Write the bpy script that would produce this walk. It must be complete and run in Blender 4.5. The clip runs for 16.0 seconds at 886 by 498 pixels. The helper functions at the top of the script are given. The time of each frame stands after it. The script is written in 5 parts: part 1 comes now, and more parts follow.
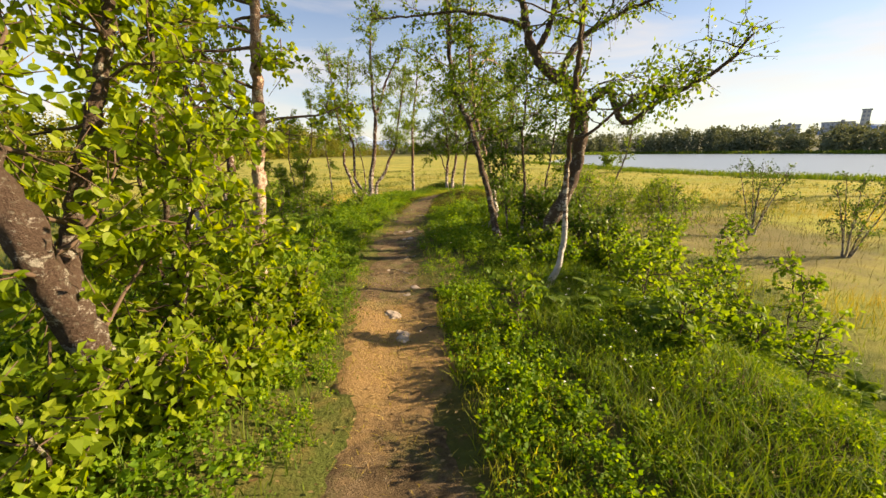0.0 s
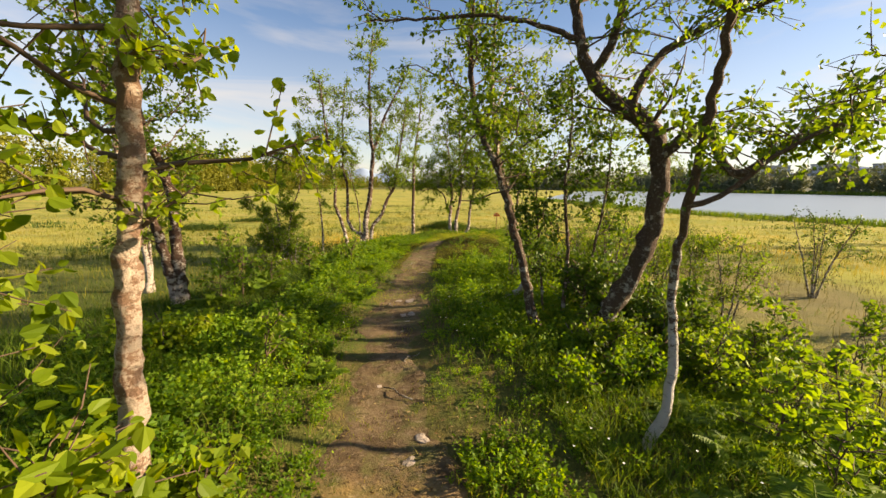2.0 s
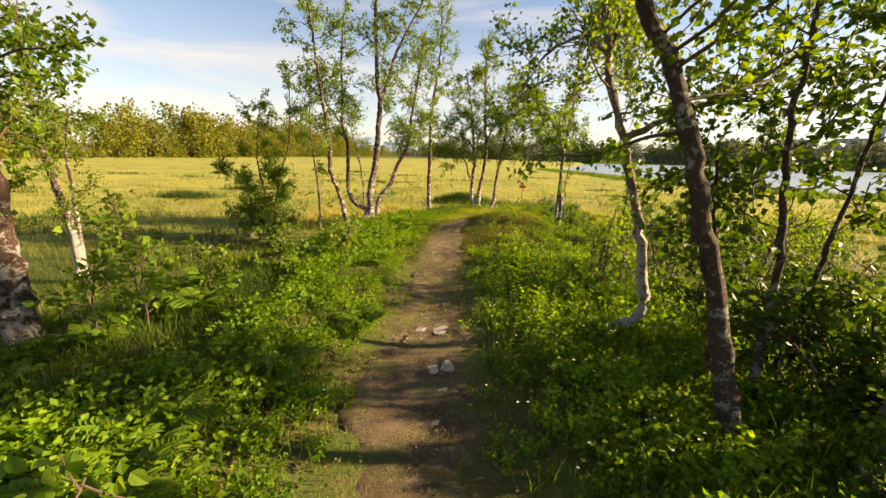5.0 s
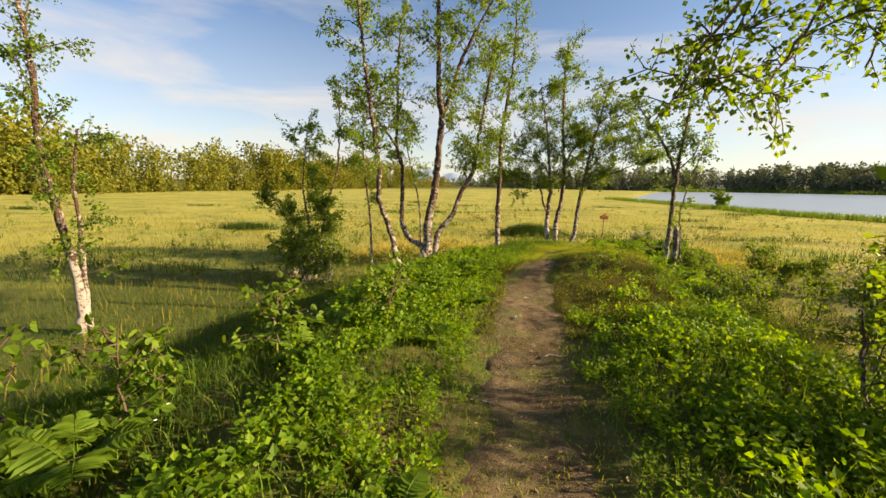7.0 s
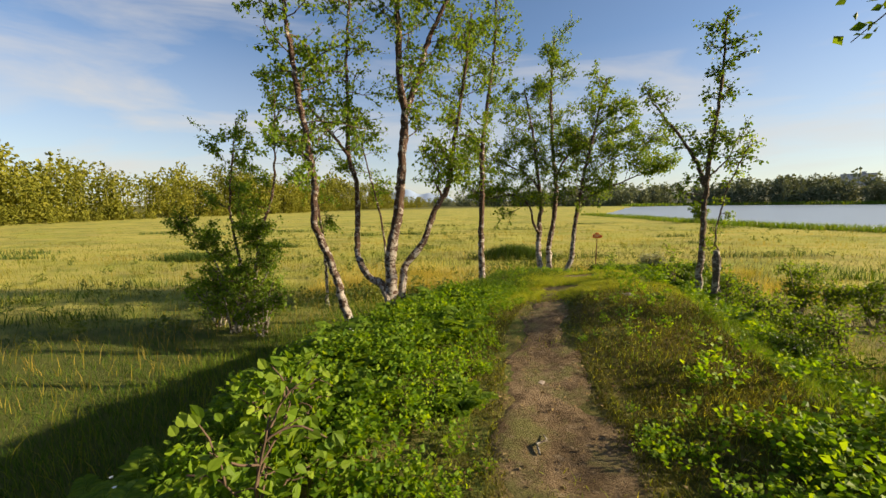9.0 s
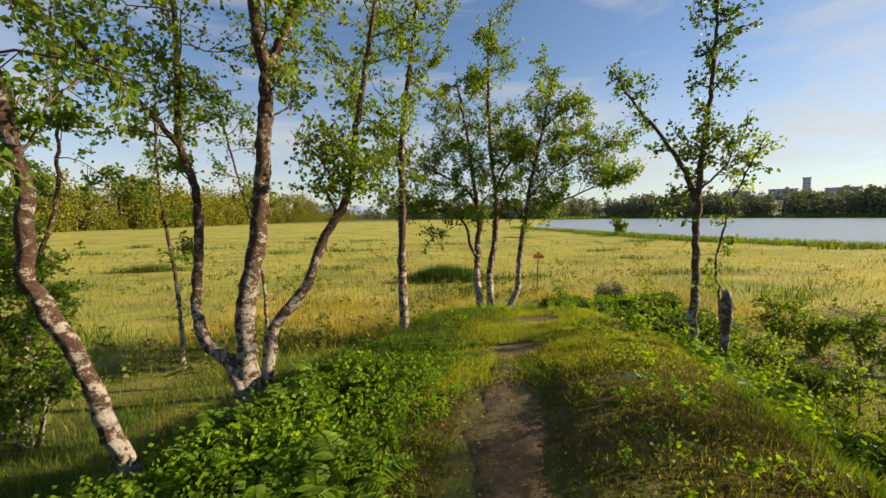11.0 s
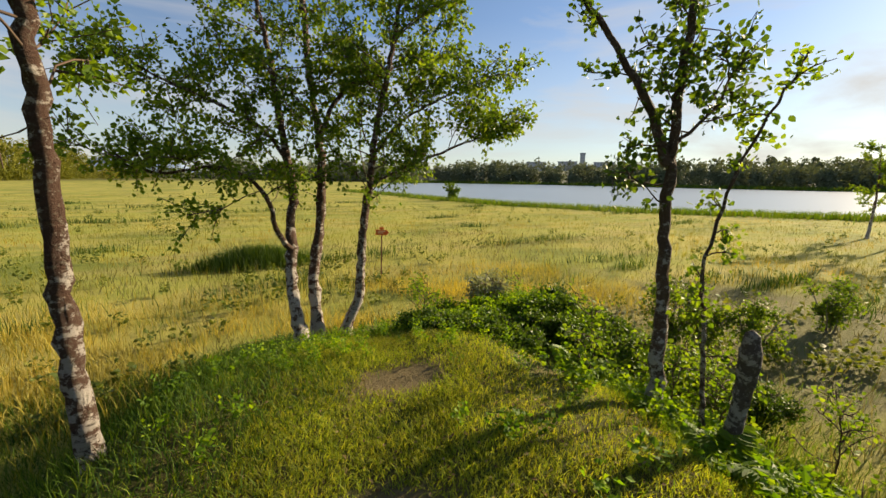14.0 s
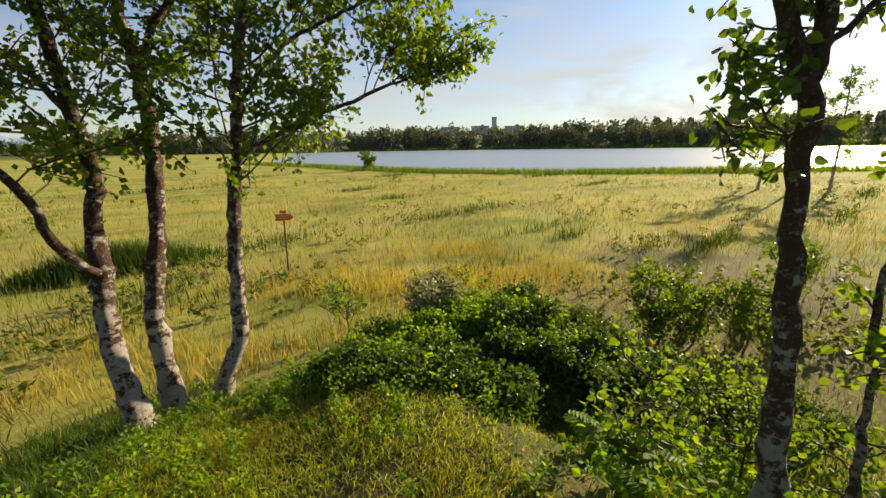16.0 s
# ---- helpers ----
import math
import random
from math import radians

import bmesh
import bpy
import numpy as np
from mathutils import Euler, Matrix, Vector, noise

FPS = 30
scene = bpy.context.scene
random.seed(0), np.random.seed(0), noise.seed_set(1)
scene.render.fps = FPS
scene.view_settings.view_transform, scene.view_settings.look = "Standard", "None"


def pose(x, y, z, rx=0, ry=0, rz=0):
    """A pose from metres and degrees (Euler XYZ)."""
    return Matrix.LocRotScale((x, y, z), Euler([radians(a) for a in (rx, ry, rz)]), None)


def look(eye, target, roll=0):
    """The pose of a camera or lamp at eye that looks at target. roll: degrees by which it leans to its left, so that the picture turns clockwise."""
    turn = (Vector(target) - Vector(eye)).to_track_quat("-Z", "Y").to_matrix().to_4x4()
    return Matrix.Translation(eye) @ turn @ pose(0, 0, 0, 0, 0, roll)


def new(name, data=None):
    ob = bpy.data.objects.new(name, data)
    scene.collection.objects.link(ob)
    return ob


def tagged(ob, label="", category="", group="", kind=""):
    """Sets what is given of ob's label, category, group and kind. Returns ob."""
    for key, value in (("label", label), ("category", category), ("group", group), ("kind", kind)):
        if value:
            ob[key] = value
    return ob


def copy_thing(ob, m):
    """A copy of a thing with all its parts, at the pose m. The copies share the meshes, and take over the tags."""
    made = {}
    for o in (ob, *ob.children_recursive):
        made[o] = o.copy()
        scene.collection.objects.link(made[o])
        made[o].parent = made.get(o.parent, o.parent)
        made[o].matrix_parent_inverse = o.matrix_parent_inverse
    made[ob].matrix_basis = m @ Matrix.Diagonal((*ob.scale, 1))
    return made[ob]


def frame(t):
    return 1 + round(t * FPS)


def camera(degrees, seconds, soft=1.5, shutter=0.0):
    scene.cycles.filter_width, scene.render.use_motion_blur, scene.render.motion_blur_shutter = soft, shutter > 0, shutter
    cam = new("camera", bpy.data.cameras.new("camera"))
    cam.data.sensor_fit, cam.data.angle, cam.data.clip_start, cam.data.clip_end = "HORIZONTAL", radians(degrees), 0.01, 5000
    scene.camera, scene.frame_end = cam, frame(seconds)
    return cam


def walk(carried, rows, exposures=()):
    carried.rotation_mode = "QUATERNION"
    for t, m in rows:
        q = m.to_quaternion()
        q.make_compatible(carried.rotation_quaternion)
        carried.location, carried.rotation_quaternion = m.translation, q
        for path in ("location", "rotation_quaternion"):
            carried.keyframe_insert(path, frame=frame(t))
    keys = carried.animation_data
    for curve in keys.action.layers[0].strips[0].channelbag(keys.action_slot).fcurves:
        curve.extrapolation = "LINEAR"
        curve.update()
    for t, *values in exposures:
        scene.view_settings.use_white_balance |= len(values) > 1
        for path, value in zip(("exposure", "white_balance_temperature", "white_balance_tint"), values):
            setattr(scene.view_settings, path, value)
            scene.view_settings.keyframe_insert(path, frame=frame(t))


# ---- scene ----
cam = camera(96.0, 16.0)
PATH = [
    (0, (-0.247, 0.096, 1.362), (-0.187, 2.038, 0.888), -0.6),
    (0.5, (-0.286, 0.581, 1.445), (-0.181, 2.529, 1.004), -0.5),
    (1, (-0.327, 0.979, 1.474), (-0.235, 2.937, 1.079), -0.5),
    (1.5, (-0.364, 1.387, 1.557), (-0.277, 3.356, 1.218), -0.0),
    (2, (-0.392, 1.793, 1.562), (-0.313, 3.766, 1.245), 0.5),
    (2.5, (-0.501, 2.189, 1.533), (-0.43, 4.16, 1.204), 1.1),
    (3, (-0.612, 2.591, 1.524), (-0.518, 4.556, 1.164), 1.3),
    (3.5, (-0.659, 3.001, 1.518), (-0.537, 4.957, 1.119), 1.2),
    (3.7, (-0.675, 3.129, 1.512), (-0.554, 5.085, 1.112), 1.3),
    (5.8, (-0.717, 4.824, 1.307), (-0.731, 6.764, 0.82), 1.1),
    (6, (-0.763, 5.002, 1.304), (-0.793, 6.944, 0.828), 1.0),
    (6.5, (-0.877, 5.474, 1.297), (-1.009, 7.431, 0.904), 0.6),
    (7, (-0.943, 5.904, 1.264), (-1.188, 7.863, 0.945), 0.6),
    (7.5, (-0.996, 6.333, 1.263), (-1.247, 8.296, 0.974), 0.5),
    (8, (-1.04, 6.81, 1.222), (-1.263, 8.782, 0.967), 0.0),
    (8.2, (-1.059, 6.975, 1.203), (-1.274, 8.949, 0.963), -0.2),
    (10.3, (-0.934, 9.082, 1.302), (-0.842, 11.07, 1.097), -1.2),
    (10.5, (-0.912, 9.278, 1.293), (-0.786, 11.265, 1.104), -1.2),
    (11, (-0.849, 9.709, 1.313), (-0.644, 11.692, 1.15), -0.7),
    (11.5, (-0.787, 10.16, 1.307), (-0.418, 12.115, 1.098), -0.1),
    (12, (-0.658, 10.588, 1.285), (-0.1, 12.492, 1.038), -1.2),
    (12.5, (-0.525, 11.003, 1.321), (0.165, 12.862, 1.06), -1.1),
    (13, (-0.446, 11.422, 1.285), (0.374, 13.221, 0.984), 0.2),
    (13.5, (-0.329, 11.825, 1.279), (0.605, 13.561, 0.943), 0.8),
    (14, (-0.186, 12.176, 1.341), (0.785, 13.89, 0.995), 0.8),
    (14.5, (-0.035, 12.571, 1.301), (0.968, 14.257, 0.913), 0.6),
    (15, (0.127, 12.87, 1.301), (1.185, 14.513, 0.877), -0.1),
    (15.5, (0.335, 13.184, 1.299), (1.474, 14.762, 0.839), -0.4),
    (16, (0.51, 13.461, 1.307), (1.78, 14.922, 0.806), -1.0),
]
walk(cam, [(t, look(eye, target, roll)) for t, eye, target, roll in PATH], [(0, 1.64, 8700, 15), (1.5, 1.58, 8300, 14), (3, 1.6, 9300, 15), (6, 1.82, 9000, 14), (7.5, 1.44, 8300, 13), (11, 1.24, 7700, 10), (16, 1.16, 7700, 10)])

# ---- world, sun ----
SUN_AZ, SUN_EL = radians(88), radians(19.5)   # azimuth from +y towards +x
world = bpy.data.worlds.new("sky")
scene.world = world
world.use_nodes = True


def sky():
    nt = world.node_tree
    nt.nodes.clear()
    N, L = nt.nodes.new, nt.links.new
    out, bg, tex = N("ShaderNodeOutputWorld"), N("ShaderNodeBackground"), N("ShaderNodeTexSky")
    tex.sky_type, tex.sun_disc = "NISHITA", False
    tex.sun_elevation, tex.sun_rotation = SUN_EL, SUN_AZ
    tex.air_density, tex.dust_density, tex.ozone_density = 1.0, 0.25, 1.6
    co, mp, no = N("ShaderNodeTexCoord"), N("ShaderNodeMapping"), N("ShaderNodeTexNoise")
    mp.inputs["Scale"].default_value = (1.0, 2.2, 7.0)
    mp.inputs["Rotation"].default_value = (0.12, 0.1, 0.5)
    no.inputs["Scale"].default_value, no.inputs["Detail"].default_value = 1.6, 7
    no.inputs["Roughness"].default_value, no.inputs["Distortion"].default_value = 0.55, 0.5
    ramp = N("ShaderNodeValToRGB")
    ramp.color_ramp.elements[0].position, ramp.color_ramp.elements[1].position = 0.44, 0.78
    sep, low = N("ShaderNodeSeparateXYZ"), N("ShaderNodeMapRange")
    low.inputs["From Min"].default_value, low.inputs["From Max"].default_value = 0.0, 0.34
    low.inputs["To Min"].default_value, low.inputs["To Max"].default_value = 0.5, 0.0
    east = N("ShaderNodeMapRange")
    east.inputs["From Min"].default_value, east.inputs["From Max"].default_value = 0.1, 1.0
    east.inputs["To Min"].default_value, east.inputs["To Max"].default_value = 0.0, 0.08
    a1, a2, mix = N("ShaderNodeMath"), N("ShaderNodeMath"), N("ShaderNodeMix")
    a1.operation = a2.operation = "ADD"
    a2.use_clamp = True
    mix.data_type = "RGBA"
    L(co.outputs["Generated"], mp.inputs["Vector"]); L(mp.outputs["Vector"], no.inputs["Vector"])
    L(no.outputs["Fac"], ramp.inputs["Fac"])
    L(co.outputs["Generated"], sep.inputs["Vector"])
    L(sep.outputs["Z"], low.inputs["Value"]); L(sep.outputs["X"], east.inputs["Value"])
    L(low.outputs["Result"], a1.inputs[0]); L(east.outputs["Result"], a1.inputs[1])
    half = N("ShaderNodeMath"); half.operation = "MULTIPLY"; half.inputs[1].default_value = 0.75
    L(ramp.outputs["Color"], half.inputs[0])
    L(a1.outputs[0], a2.inputs[0]); L(half.outputs[0], a2.inputs[1])
    L(a2.outputs[0], mix.inputs["Factor"])
    tint = N("ShaderNodeMix"); tint.data_type = "RGBA"; tint.blend_type = "MULTIPLY"
    tint.inputs["Factor"].default_value = 1.0
    tint.inputs["B"].default_value = (1.04, 1.3, 1.7, 1)
    L(tex.outputs["Color"], tint.inputs["A"])
    L(tint.outputs["Result"], mix.inputs["A"])
    mix.inputs["B"].default_value = (6.7, 7.0, 7.5, 1)   # thin high cloud
    L(mix.outputs["Result"], bg.inputs["Color"])
    bg.inputs["Strength"].default_value = 0.043
    L(bg.outputs["Background"], out.inputs["Surface"])


sky()
sun = new("sun", bpy.data.lights.new("sun", "SUN"))
sun.data.energy, sun.data.angle, sun.data.color = 5.0, radians(1.2), (1.0, 0.87, 0.66)
sun.matrix_world = look((40 * math.sin(SUN_AZ), 40 * math.cos(SUN_AZ), 40 * math.tan(SUN_EL)), (0, 0, 0))


# ---- materials ----
class Mat:
    """A small builder of node materials."""

    def __init__(self, name):
        self.m = bpy.data.materials.new(name)
        self.m.use_nodes = True
        self.nt = self.m.node_tree
        self.p = self.nt.nodes["Principled BSDF"]
        self.out = self.nt.nodes["Material Output"]

    def n(self, kind, **values):
        node = self.nt.nodes.new("ShaderNode" + kind)
        for key, v in values.items():
            node.inputs[key.replace("_", " ")].default_value = v
        return node

    def link(self, a, b):
        self.nt.links.new(a, b)

    def pos(self):
        return self.n("NewGeometry").outputs["Position"]

    def noise(self, scale, detail=5, rough=0.6, vec=None, stretch=None):
        no = self.n("TexNoise", Scale=scale, Detail=detail, Roughness=rough)
        v = vec or self.pos()
        if stretch:
            mp = self.n("Mapping", Scale=stretch)
            self.link(v, mp.inputs["Vector"])
            v = mp.outputs["Vector"]
        self.link(v, no.inputs["Vector"])
        return no.outputs["Fac"]

    def ramp(self, fac, stops):
        r = self.n("ValToRGB")
        els = r.color_ramp.elements
        while len(els) < len(stops):
            els.new(0.5)
        for e, (at, c) in zip(els, stops):
            e.position, e.color = at, (*c, 1)
        self.link(fac, r.inputs["Fac"])
        return r.outputs["Color"]

    def mix(self, fac, a, b, mode="MIX"):
        x = self.n("Mix")
        x.data_type, x.blend_type = "RGBA", mode
        for sock, v in (("Factor", fac), ("A", a), ("B", b)):
            if isinstance(v, (int, float)):
                x.inputs[sock].default_value = v
            elif isinstance(v, tuple):
                x.inputs[sock].default_value = (*v, 1)
            else:
                self.link(v, x.inputs[sock])
        return x.outputs["Result"]

    def range(self, v, a, b, c=0.0, d=1.0):
        r = self.n("MapRange", From_Min=a, From_Max=b, To_Min=c, To_Max=d)
        self.link(v, r.inputs["Value"])
        return r.outputs["Result"]

    def patch(self, x, y, rx, ry, ragged):
        """1 inside a ragged oval patch of the ground, 0 outside."""
        near = self.n("Mapping", Location=(-x / rx, -y / ry, 0), Scale=(1 / rx, 1 / ry, 0))
        self.link(self.pos(), near.inputs["Vector"])
        far = self.n("VectorMath")
        far.operation = "LENGTH"
        self.link(near.outputs["Vector"], far.inputs[0])
        add = self.n("Math")
        add.operation = "ADD"
        self.link(far.outputs["Value"], add.inputs[0])
        self.link(self.range(ragged, 0.25, 0.75, -0.35, 0.35), add.inputs[1])
        return self.range(add.outputs[0], 1.15, 0.6)

    def z(self):
        s = self.n("SeparateXYZ")
        self.link(self.pos(), s.inputs["Vector"])
        return s.outputs["Z"]

    def bump(self, h, strength=0.5, dist=0.02):
        b = self.n("Bump", Strength=strength, Distance=dist)
        self.link(h, b.inputs["Height"])
        self.link(b.outputs["Normal"], self.p.inputs["Normal"])

    def base(self, c, rough=0.8, spec=0.3):
        if isinstance(c, tuple):
            self.p.inputs["Base Color"].default_value = (*c, 1)
        else:
            self.link(c, self.p.inputs["Base Color"])
        self.p.inputs["Roughness"].default_value = rough
        self.p.inputs["Specular IOR Level"].default_value = spec
        return self


def leaf_material(name, dark, mid, light, glow=0.45, rough=0.45, patch=0.6, tints=((0.62, 0.66, 0.6), (1.15, 1.1, 0.95)), second=0):
    """A thin leaf: gloss, colour that varies leaf by leaf and in patches, and light through it."""
    M = Mat(name)
    rnd = M.n("NewGeometry").outputs["Random Per Island"]
    col = M.ramp(rnd, ((0.0, dark), (0.5, mid), (1.0, light)))
    wide = M.ramp(M.noise(patch, 3), ((0.32, tints[0]), (0.68, tints[1])))
    col = M.mix(1.0, col, wide, "MULTIPLY")
    if second:
        col = M.mix(1.0, col, M.ramp(M.noise(second, 5, 0.65), ((0.38, (0.5, 0.62, 0.5)), (0.56, (1.05, 1.0, 1.0)))), "MULTIPLY")
    M.base(col, rough, 0.18)
    tr = M.n("BsdfTranslucent")
    thru = M.mix(1.0, col, (1.5, 1.35, 0.5), "MULTIPLY")
    M.link(thru, tr.inputs["Color"])
    ms = M.n("MixShader", Fac=glow)
    M.link(M.p.outputs["BSDF"], ms.inputs[1])
    M.link(tr.outputs["BSDF"], ms.inputs[2])
    M.link(ms.outputs["Shader"], M.out.inputs["Surface"])
    return M.m


def bark_material(name, pale, brown, dark, height=0.9, low=0.05, high=-0.065):
    M = Mat(name)
    v = M.pos()
    rings = M.noise(10, 7, 0.72, v, (1, 1, 3.6))
    patches = M.noise(12, 8, 0.74, v, (1, 1, 1.3))
    lift = M.range(M.z(), height - 0.7, height + 0.7, low, high)
    add = M.n("Math"); add.operation = "ADD"
    M.link(patches, add.inputs[0]); M.link(lift, add.inputs[1])
    f = M.range(add.outputs[0], 0.505, 0.55)
    col = M.mix(f, brown, pale)
    col = M.mix(M.range(rings, 0.56, 0.70), col, dark)
    col = M.mix(M.range(M.noise(45, 4), 0.55, 0.75, 0, 0.5), col, (0.32, 0.33, 0.27))
    M.base(col, 0.85, 0.2)
    M.bump(M.mix(0.5, M.mix(0.5, rings, patches), M.noise(55, 6, 0.75)), 1.0, 0.06)
    return M.m


def ground_material():
    M = Mat("ground_cover")
    big, mid, fine = M.noise(0.16, 4), M.noise(1.4, 5), M.noise(28, 6, 0.7)
    marsh = M.mix(M.range(big, 0.35, 0.65), (0.40, 0.365, 0.085), (0.27, 0.30, 0.055))
    marsh = M.mix(M.range(M.noise(0.55, 6, 0.65, None, (0.6, 1, 1)), 0.46, 0.62, 0, 0.75), marsh, (0.14, 0.175, 0.037))
    marsh = M.mix(M.range(M.noise(0.9, 4, 0.6, None, (0.35, 1, 1)), 0.45, 0.7, 0, 0.6), marsh, (0.42, 0.34, 0.12))
    ridge = M.mix(M.range(mid, 0.38, 0.62), (0.085, 0.08, 0.027), (0.09, 0.12, 0.027))
    ridge = M.mix(M.range(M.noise(2.6, 5), 0.55, 0.66, 0, 0.8), ridge, (0.14, 0.095, 0.05))
    ridge = M.mix(M.range(M.noise(6, 5), 0.5, 0.68, 0, 0.8), ridge, (0.18, 0.145, 0.05))
    edge = M.noise(1.1, 5)
    mud = M.mix(0.3, M.mix(mid, (0.085, 0.075, 0.05), (0.145, 0.125, 0.085)), marsh)
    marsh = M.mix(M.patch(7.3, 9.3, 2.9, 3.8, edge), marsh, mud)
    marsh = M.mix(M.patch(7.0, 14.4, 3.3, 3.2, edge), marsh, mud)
    # west marsh: greener ground, with the shade lying there painted in as well
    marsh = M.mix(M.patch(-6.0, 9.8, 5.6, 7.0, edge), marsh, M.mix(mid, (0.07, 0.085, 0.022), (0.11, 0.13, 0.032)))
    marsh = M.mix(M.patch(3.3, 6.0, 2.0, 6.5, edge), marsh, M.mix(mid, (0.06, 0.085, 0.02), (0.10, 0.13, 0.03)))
    # brown moss on the mound's right side, with its shade painted in too
    ridge = M.mix(M.patch(1.35, 11.1, 1.5, 1.7, mid), ridge, M.mix(M.noise(5, 5), (0.055, 0.044, 0.017), (0.105, 0.085, 0.03)))
    bare = M.mix(mid, (0.13, 0.10, 0.05), (0.20, 0.155, 0.085))
    ridge = M.mix(M.patch(0.25, 13.35, 0.36, 0.34, mid), ridge, bare)
    ridge = M.mix(M.patch(0.8, 14.5, 0.5, 0.35, mid), ridge, bare)
    up = M.n("Math"); up.operation = "ADD"
    M.link(M.z(), up.inputs[0])
    M.link(M.range(mid, 0.2, 0.8, -0.15, 0.15), up.inputs[1])
    col = M.mix(M.range(up.outputs[0], -0.62, -0.36), marsh, ridge)
    col = M.mix(M.range(fine, 0.35, 0.7, 0.0, 0.25), col, (0.09, 0.08, 0.028))
    M.base(col, 0.95, 0.1)
    M.bump(fine, 0.8, 0.05)
    return M.m


def soil_material():
    M = Mat("trodden_soil")
    a, b, c = M.noise(1.3, 6, 0.65), M.noise(7, 7, 0.7), M.noise(80, 5, 0.75)
    col = M.mix(M.range(a, 0.36, 0.62), (0.12, 0.083, 0.046), (0.23, 0.165, 0.10))
    col = M.mix(M.range(b, 0.45, 0.62, 0, 0.85), col, (0.068, 0.046, 0.026))
    col = M.mix(M.range(M.noise(3.1, 6, 0.7), 0.48, 0.62, 0, 0.8), col, (0.13, 0.135, 0.045))
    col = M.mix(M.range(M.noise(24, 6, 0.7), 0.56, 0.68, 0, 0.7), col, (0.29, 0.23, 0.16))
    # orange sand patch with the pool of low sun painted into it
    sunlit_sand = M.patch(-0.72, 2.75, 0.8, 1.0, b)
    col = M.mix(M.range(sunlit_sand, 0, 1, 0, 0.8), col, M.mix(b, (0.42, 0.25, 0.09), (0.35, 0.24, 0.13)))
    col = M.mix(M.range(c, 0.58, 0.70, 0, 0.6), col, (0.07, 0.05, 0.03))
    M.base(col, 0.95, 0.12)
    M.bump(M.mix(0.45, b, c), 1.0, 0.06)
    return M.m


def plain(name, c, rough=0.7, metal=0.0, vary=0.25, scale=14, bump=0.25):
    M = Mat(name)
    dark = tuple(v * (1 - vary) for v in c)
    col = M.mix(M.range(M.noise(scale, 6), 0.3, 0.7), dark, c)
    M.base(col, rough, 0.3)
    M.p.inputs["Metallic"].default_value = metal
    if bump:
        M.bump(M.noise(scale * 3, 5), bump, 0.01)
    return M.m


def water_material():
    M = Mat("lake_water")
    M.base((0.20, 0.25, 0.30), 0.32, 0.7)
    M.bump(M.noise(0.25, 4, 0.6, None, (1.0, 1.8, 1.0)), 0.04, 0.1)
    return M.m


GROUND, SOIL, WATER = ground_material(), soil_material(), water_material()
BIRCH = bark_material("birch_bark", (0.40, 0.36, 0.325), (0.085, 0.047, 0.033), (0.036, 0.0252, 0.0198), 0.35, 0.085, -0.045)
# birch bark with warm sunlight put into its pale pinkish colour
SUNLIT_BARK = bark_material("sunlit_pinkish_bark", (0.50, 0.40, 0.325), (0.27, 0.165, 0.115), (0.10, 0.06, 0.045), 1.2, 0.06, 0.0)
WHITE = bark_material("pale_birch_bark", (0.468, 0.441, 0.405), (0.216, 0.144, 0.099), (0.063, 0.045, 0.036), 0.6, 0.16, -0.03)
DARK = bark_material("dark_lichened_bark", (0.33, 0.31, 0.27), (0.085, 0.055, 0.04), (0.03, 0.022, 0.018), 0.3)
FOOTBARK = bark_material("white_footed_bark", (0.506, 0.478, 0.442), (0.11, 0.069, 0.046), (0.046, 0.0322, 0.0258), 0.95, 0.2, -0.14)
MOTTLED = bark_material("mottled_dark_bark", (0.40, 0.38, 0.34), (0.10, 0.065, 0.045), (0.04, 0.03, 0.024), 0.6, 0.05, -0.10)
# moss brown, taken darker to include the shade on the mound
MOSS = leaf_material("shaded_brown_moss", (0.062, 0.066, 0.017), (0.095, 0.098, 0.023), (0.145, 0.14, 0.038), 0.3, 0.85, 1.4)
# damp green, darkened to carry the shade beside the ridge
DAMP = leaf_material("shaded_damp_grass", (0.03, 0.078, 0.012), (0.05, 0.11, 0.015), (0.10, 0.155, 0.022), 0.42, 0.65, 0.7)
TWIG = plain("twig_bark", (0.10, 0.065, 0.045), 0.85)
LEAF = leaf_material("birch_leaves", (0.0747, 0.147, 0.02), (0.12, 0.211, 0.026), (0.201, 0.284, 0.038), 0.52)
NEARLEAF = leaf_material("broad_leaves", (0.13, 0.215, 0.02), (0.20, 0.295, 0.028), (0.31, 0.385, 0.04), 0.6)
BUSHLEAF = leaf_material("dark_shrub_leaves", (0.042, 0.092, 0.016), (0.065, 0.13, 0.02), (0.11, 0.18, 0.027), 0.4)
BERRY = leaf_material("low_shrub_leaves", (0.066, 0.15, 0.017), (0.115, 0.215, 0.022), (0.21, 0.31, 0.034), 0.54, 0.55, 1.3, ((0.6, 0.68, 0.6), (1.38, 1.32, 0.88)))
FERN = leaf_material("fern_fronds", (0.0977, 0.19, 0.02), (0.144, 0.245, 0.028), (0.219, 0.315, 0.042), 0.48, 0.55)
GRASS = leaf_material("green_grass", (0.0605, 0.125, 0.016), (0.0977, 0.18, 0.022), (0.177, 0.23, 0.038), 0.42, 0.65, 0.9)
SEDGE = leaf_material("marsh_sedge", (0.216, 0.216, 0.0336), (0.296, 0.268, 0.048), (0.368, 0.316, 0.088), 0.45, 0.7, 0.28, ((0.42, 0.66, 0.42), (1.22, 1.0, 1.1)), 0.75)
GREYSEDGE = leaf_material("grey_sedge", (0.085, 0.085, 0.042), (0.125, 0.12, 0.06), (0.18, 0.165, 0.09), 0.35, 0.75, 0.5)
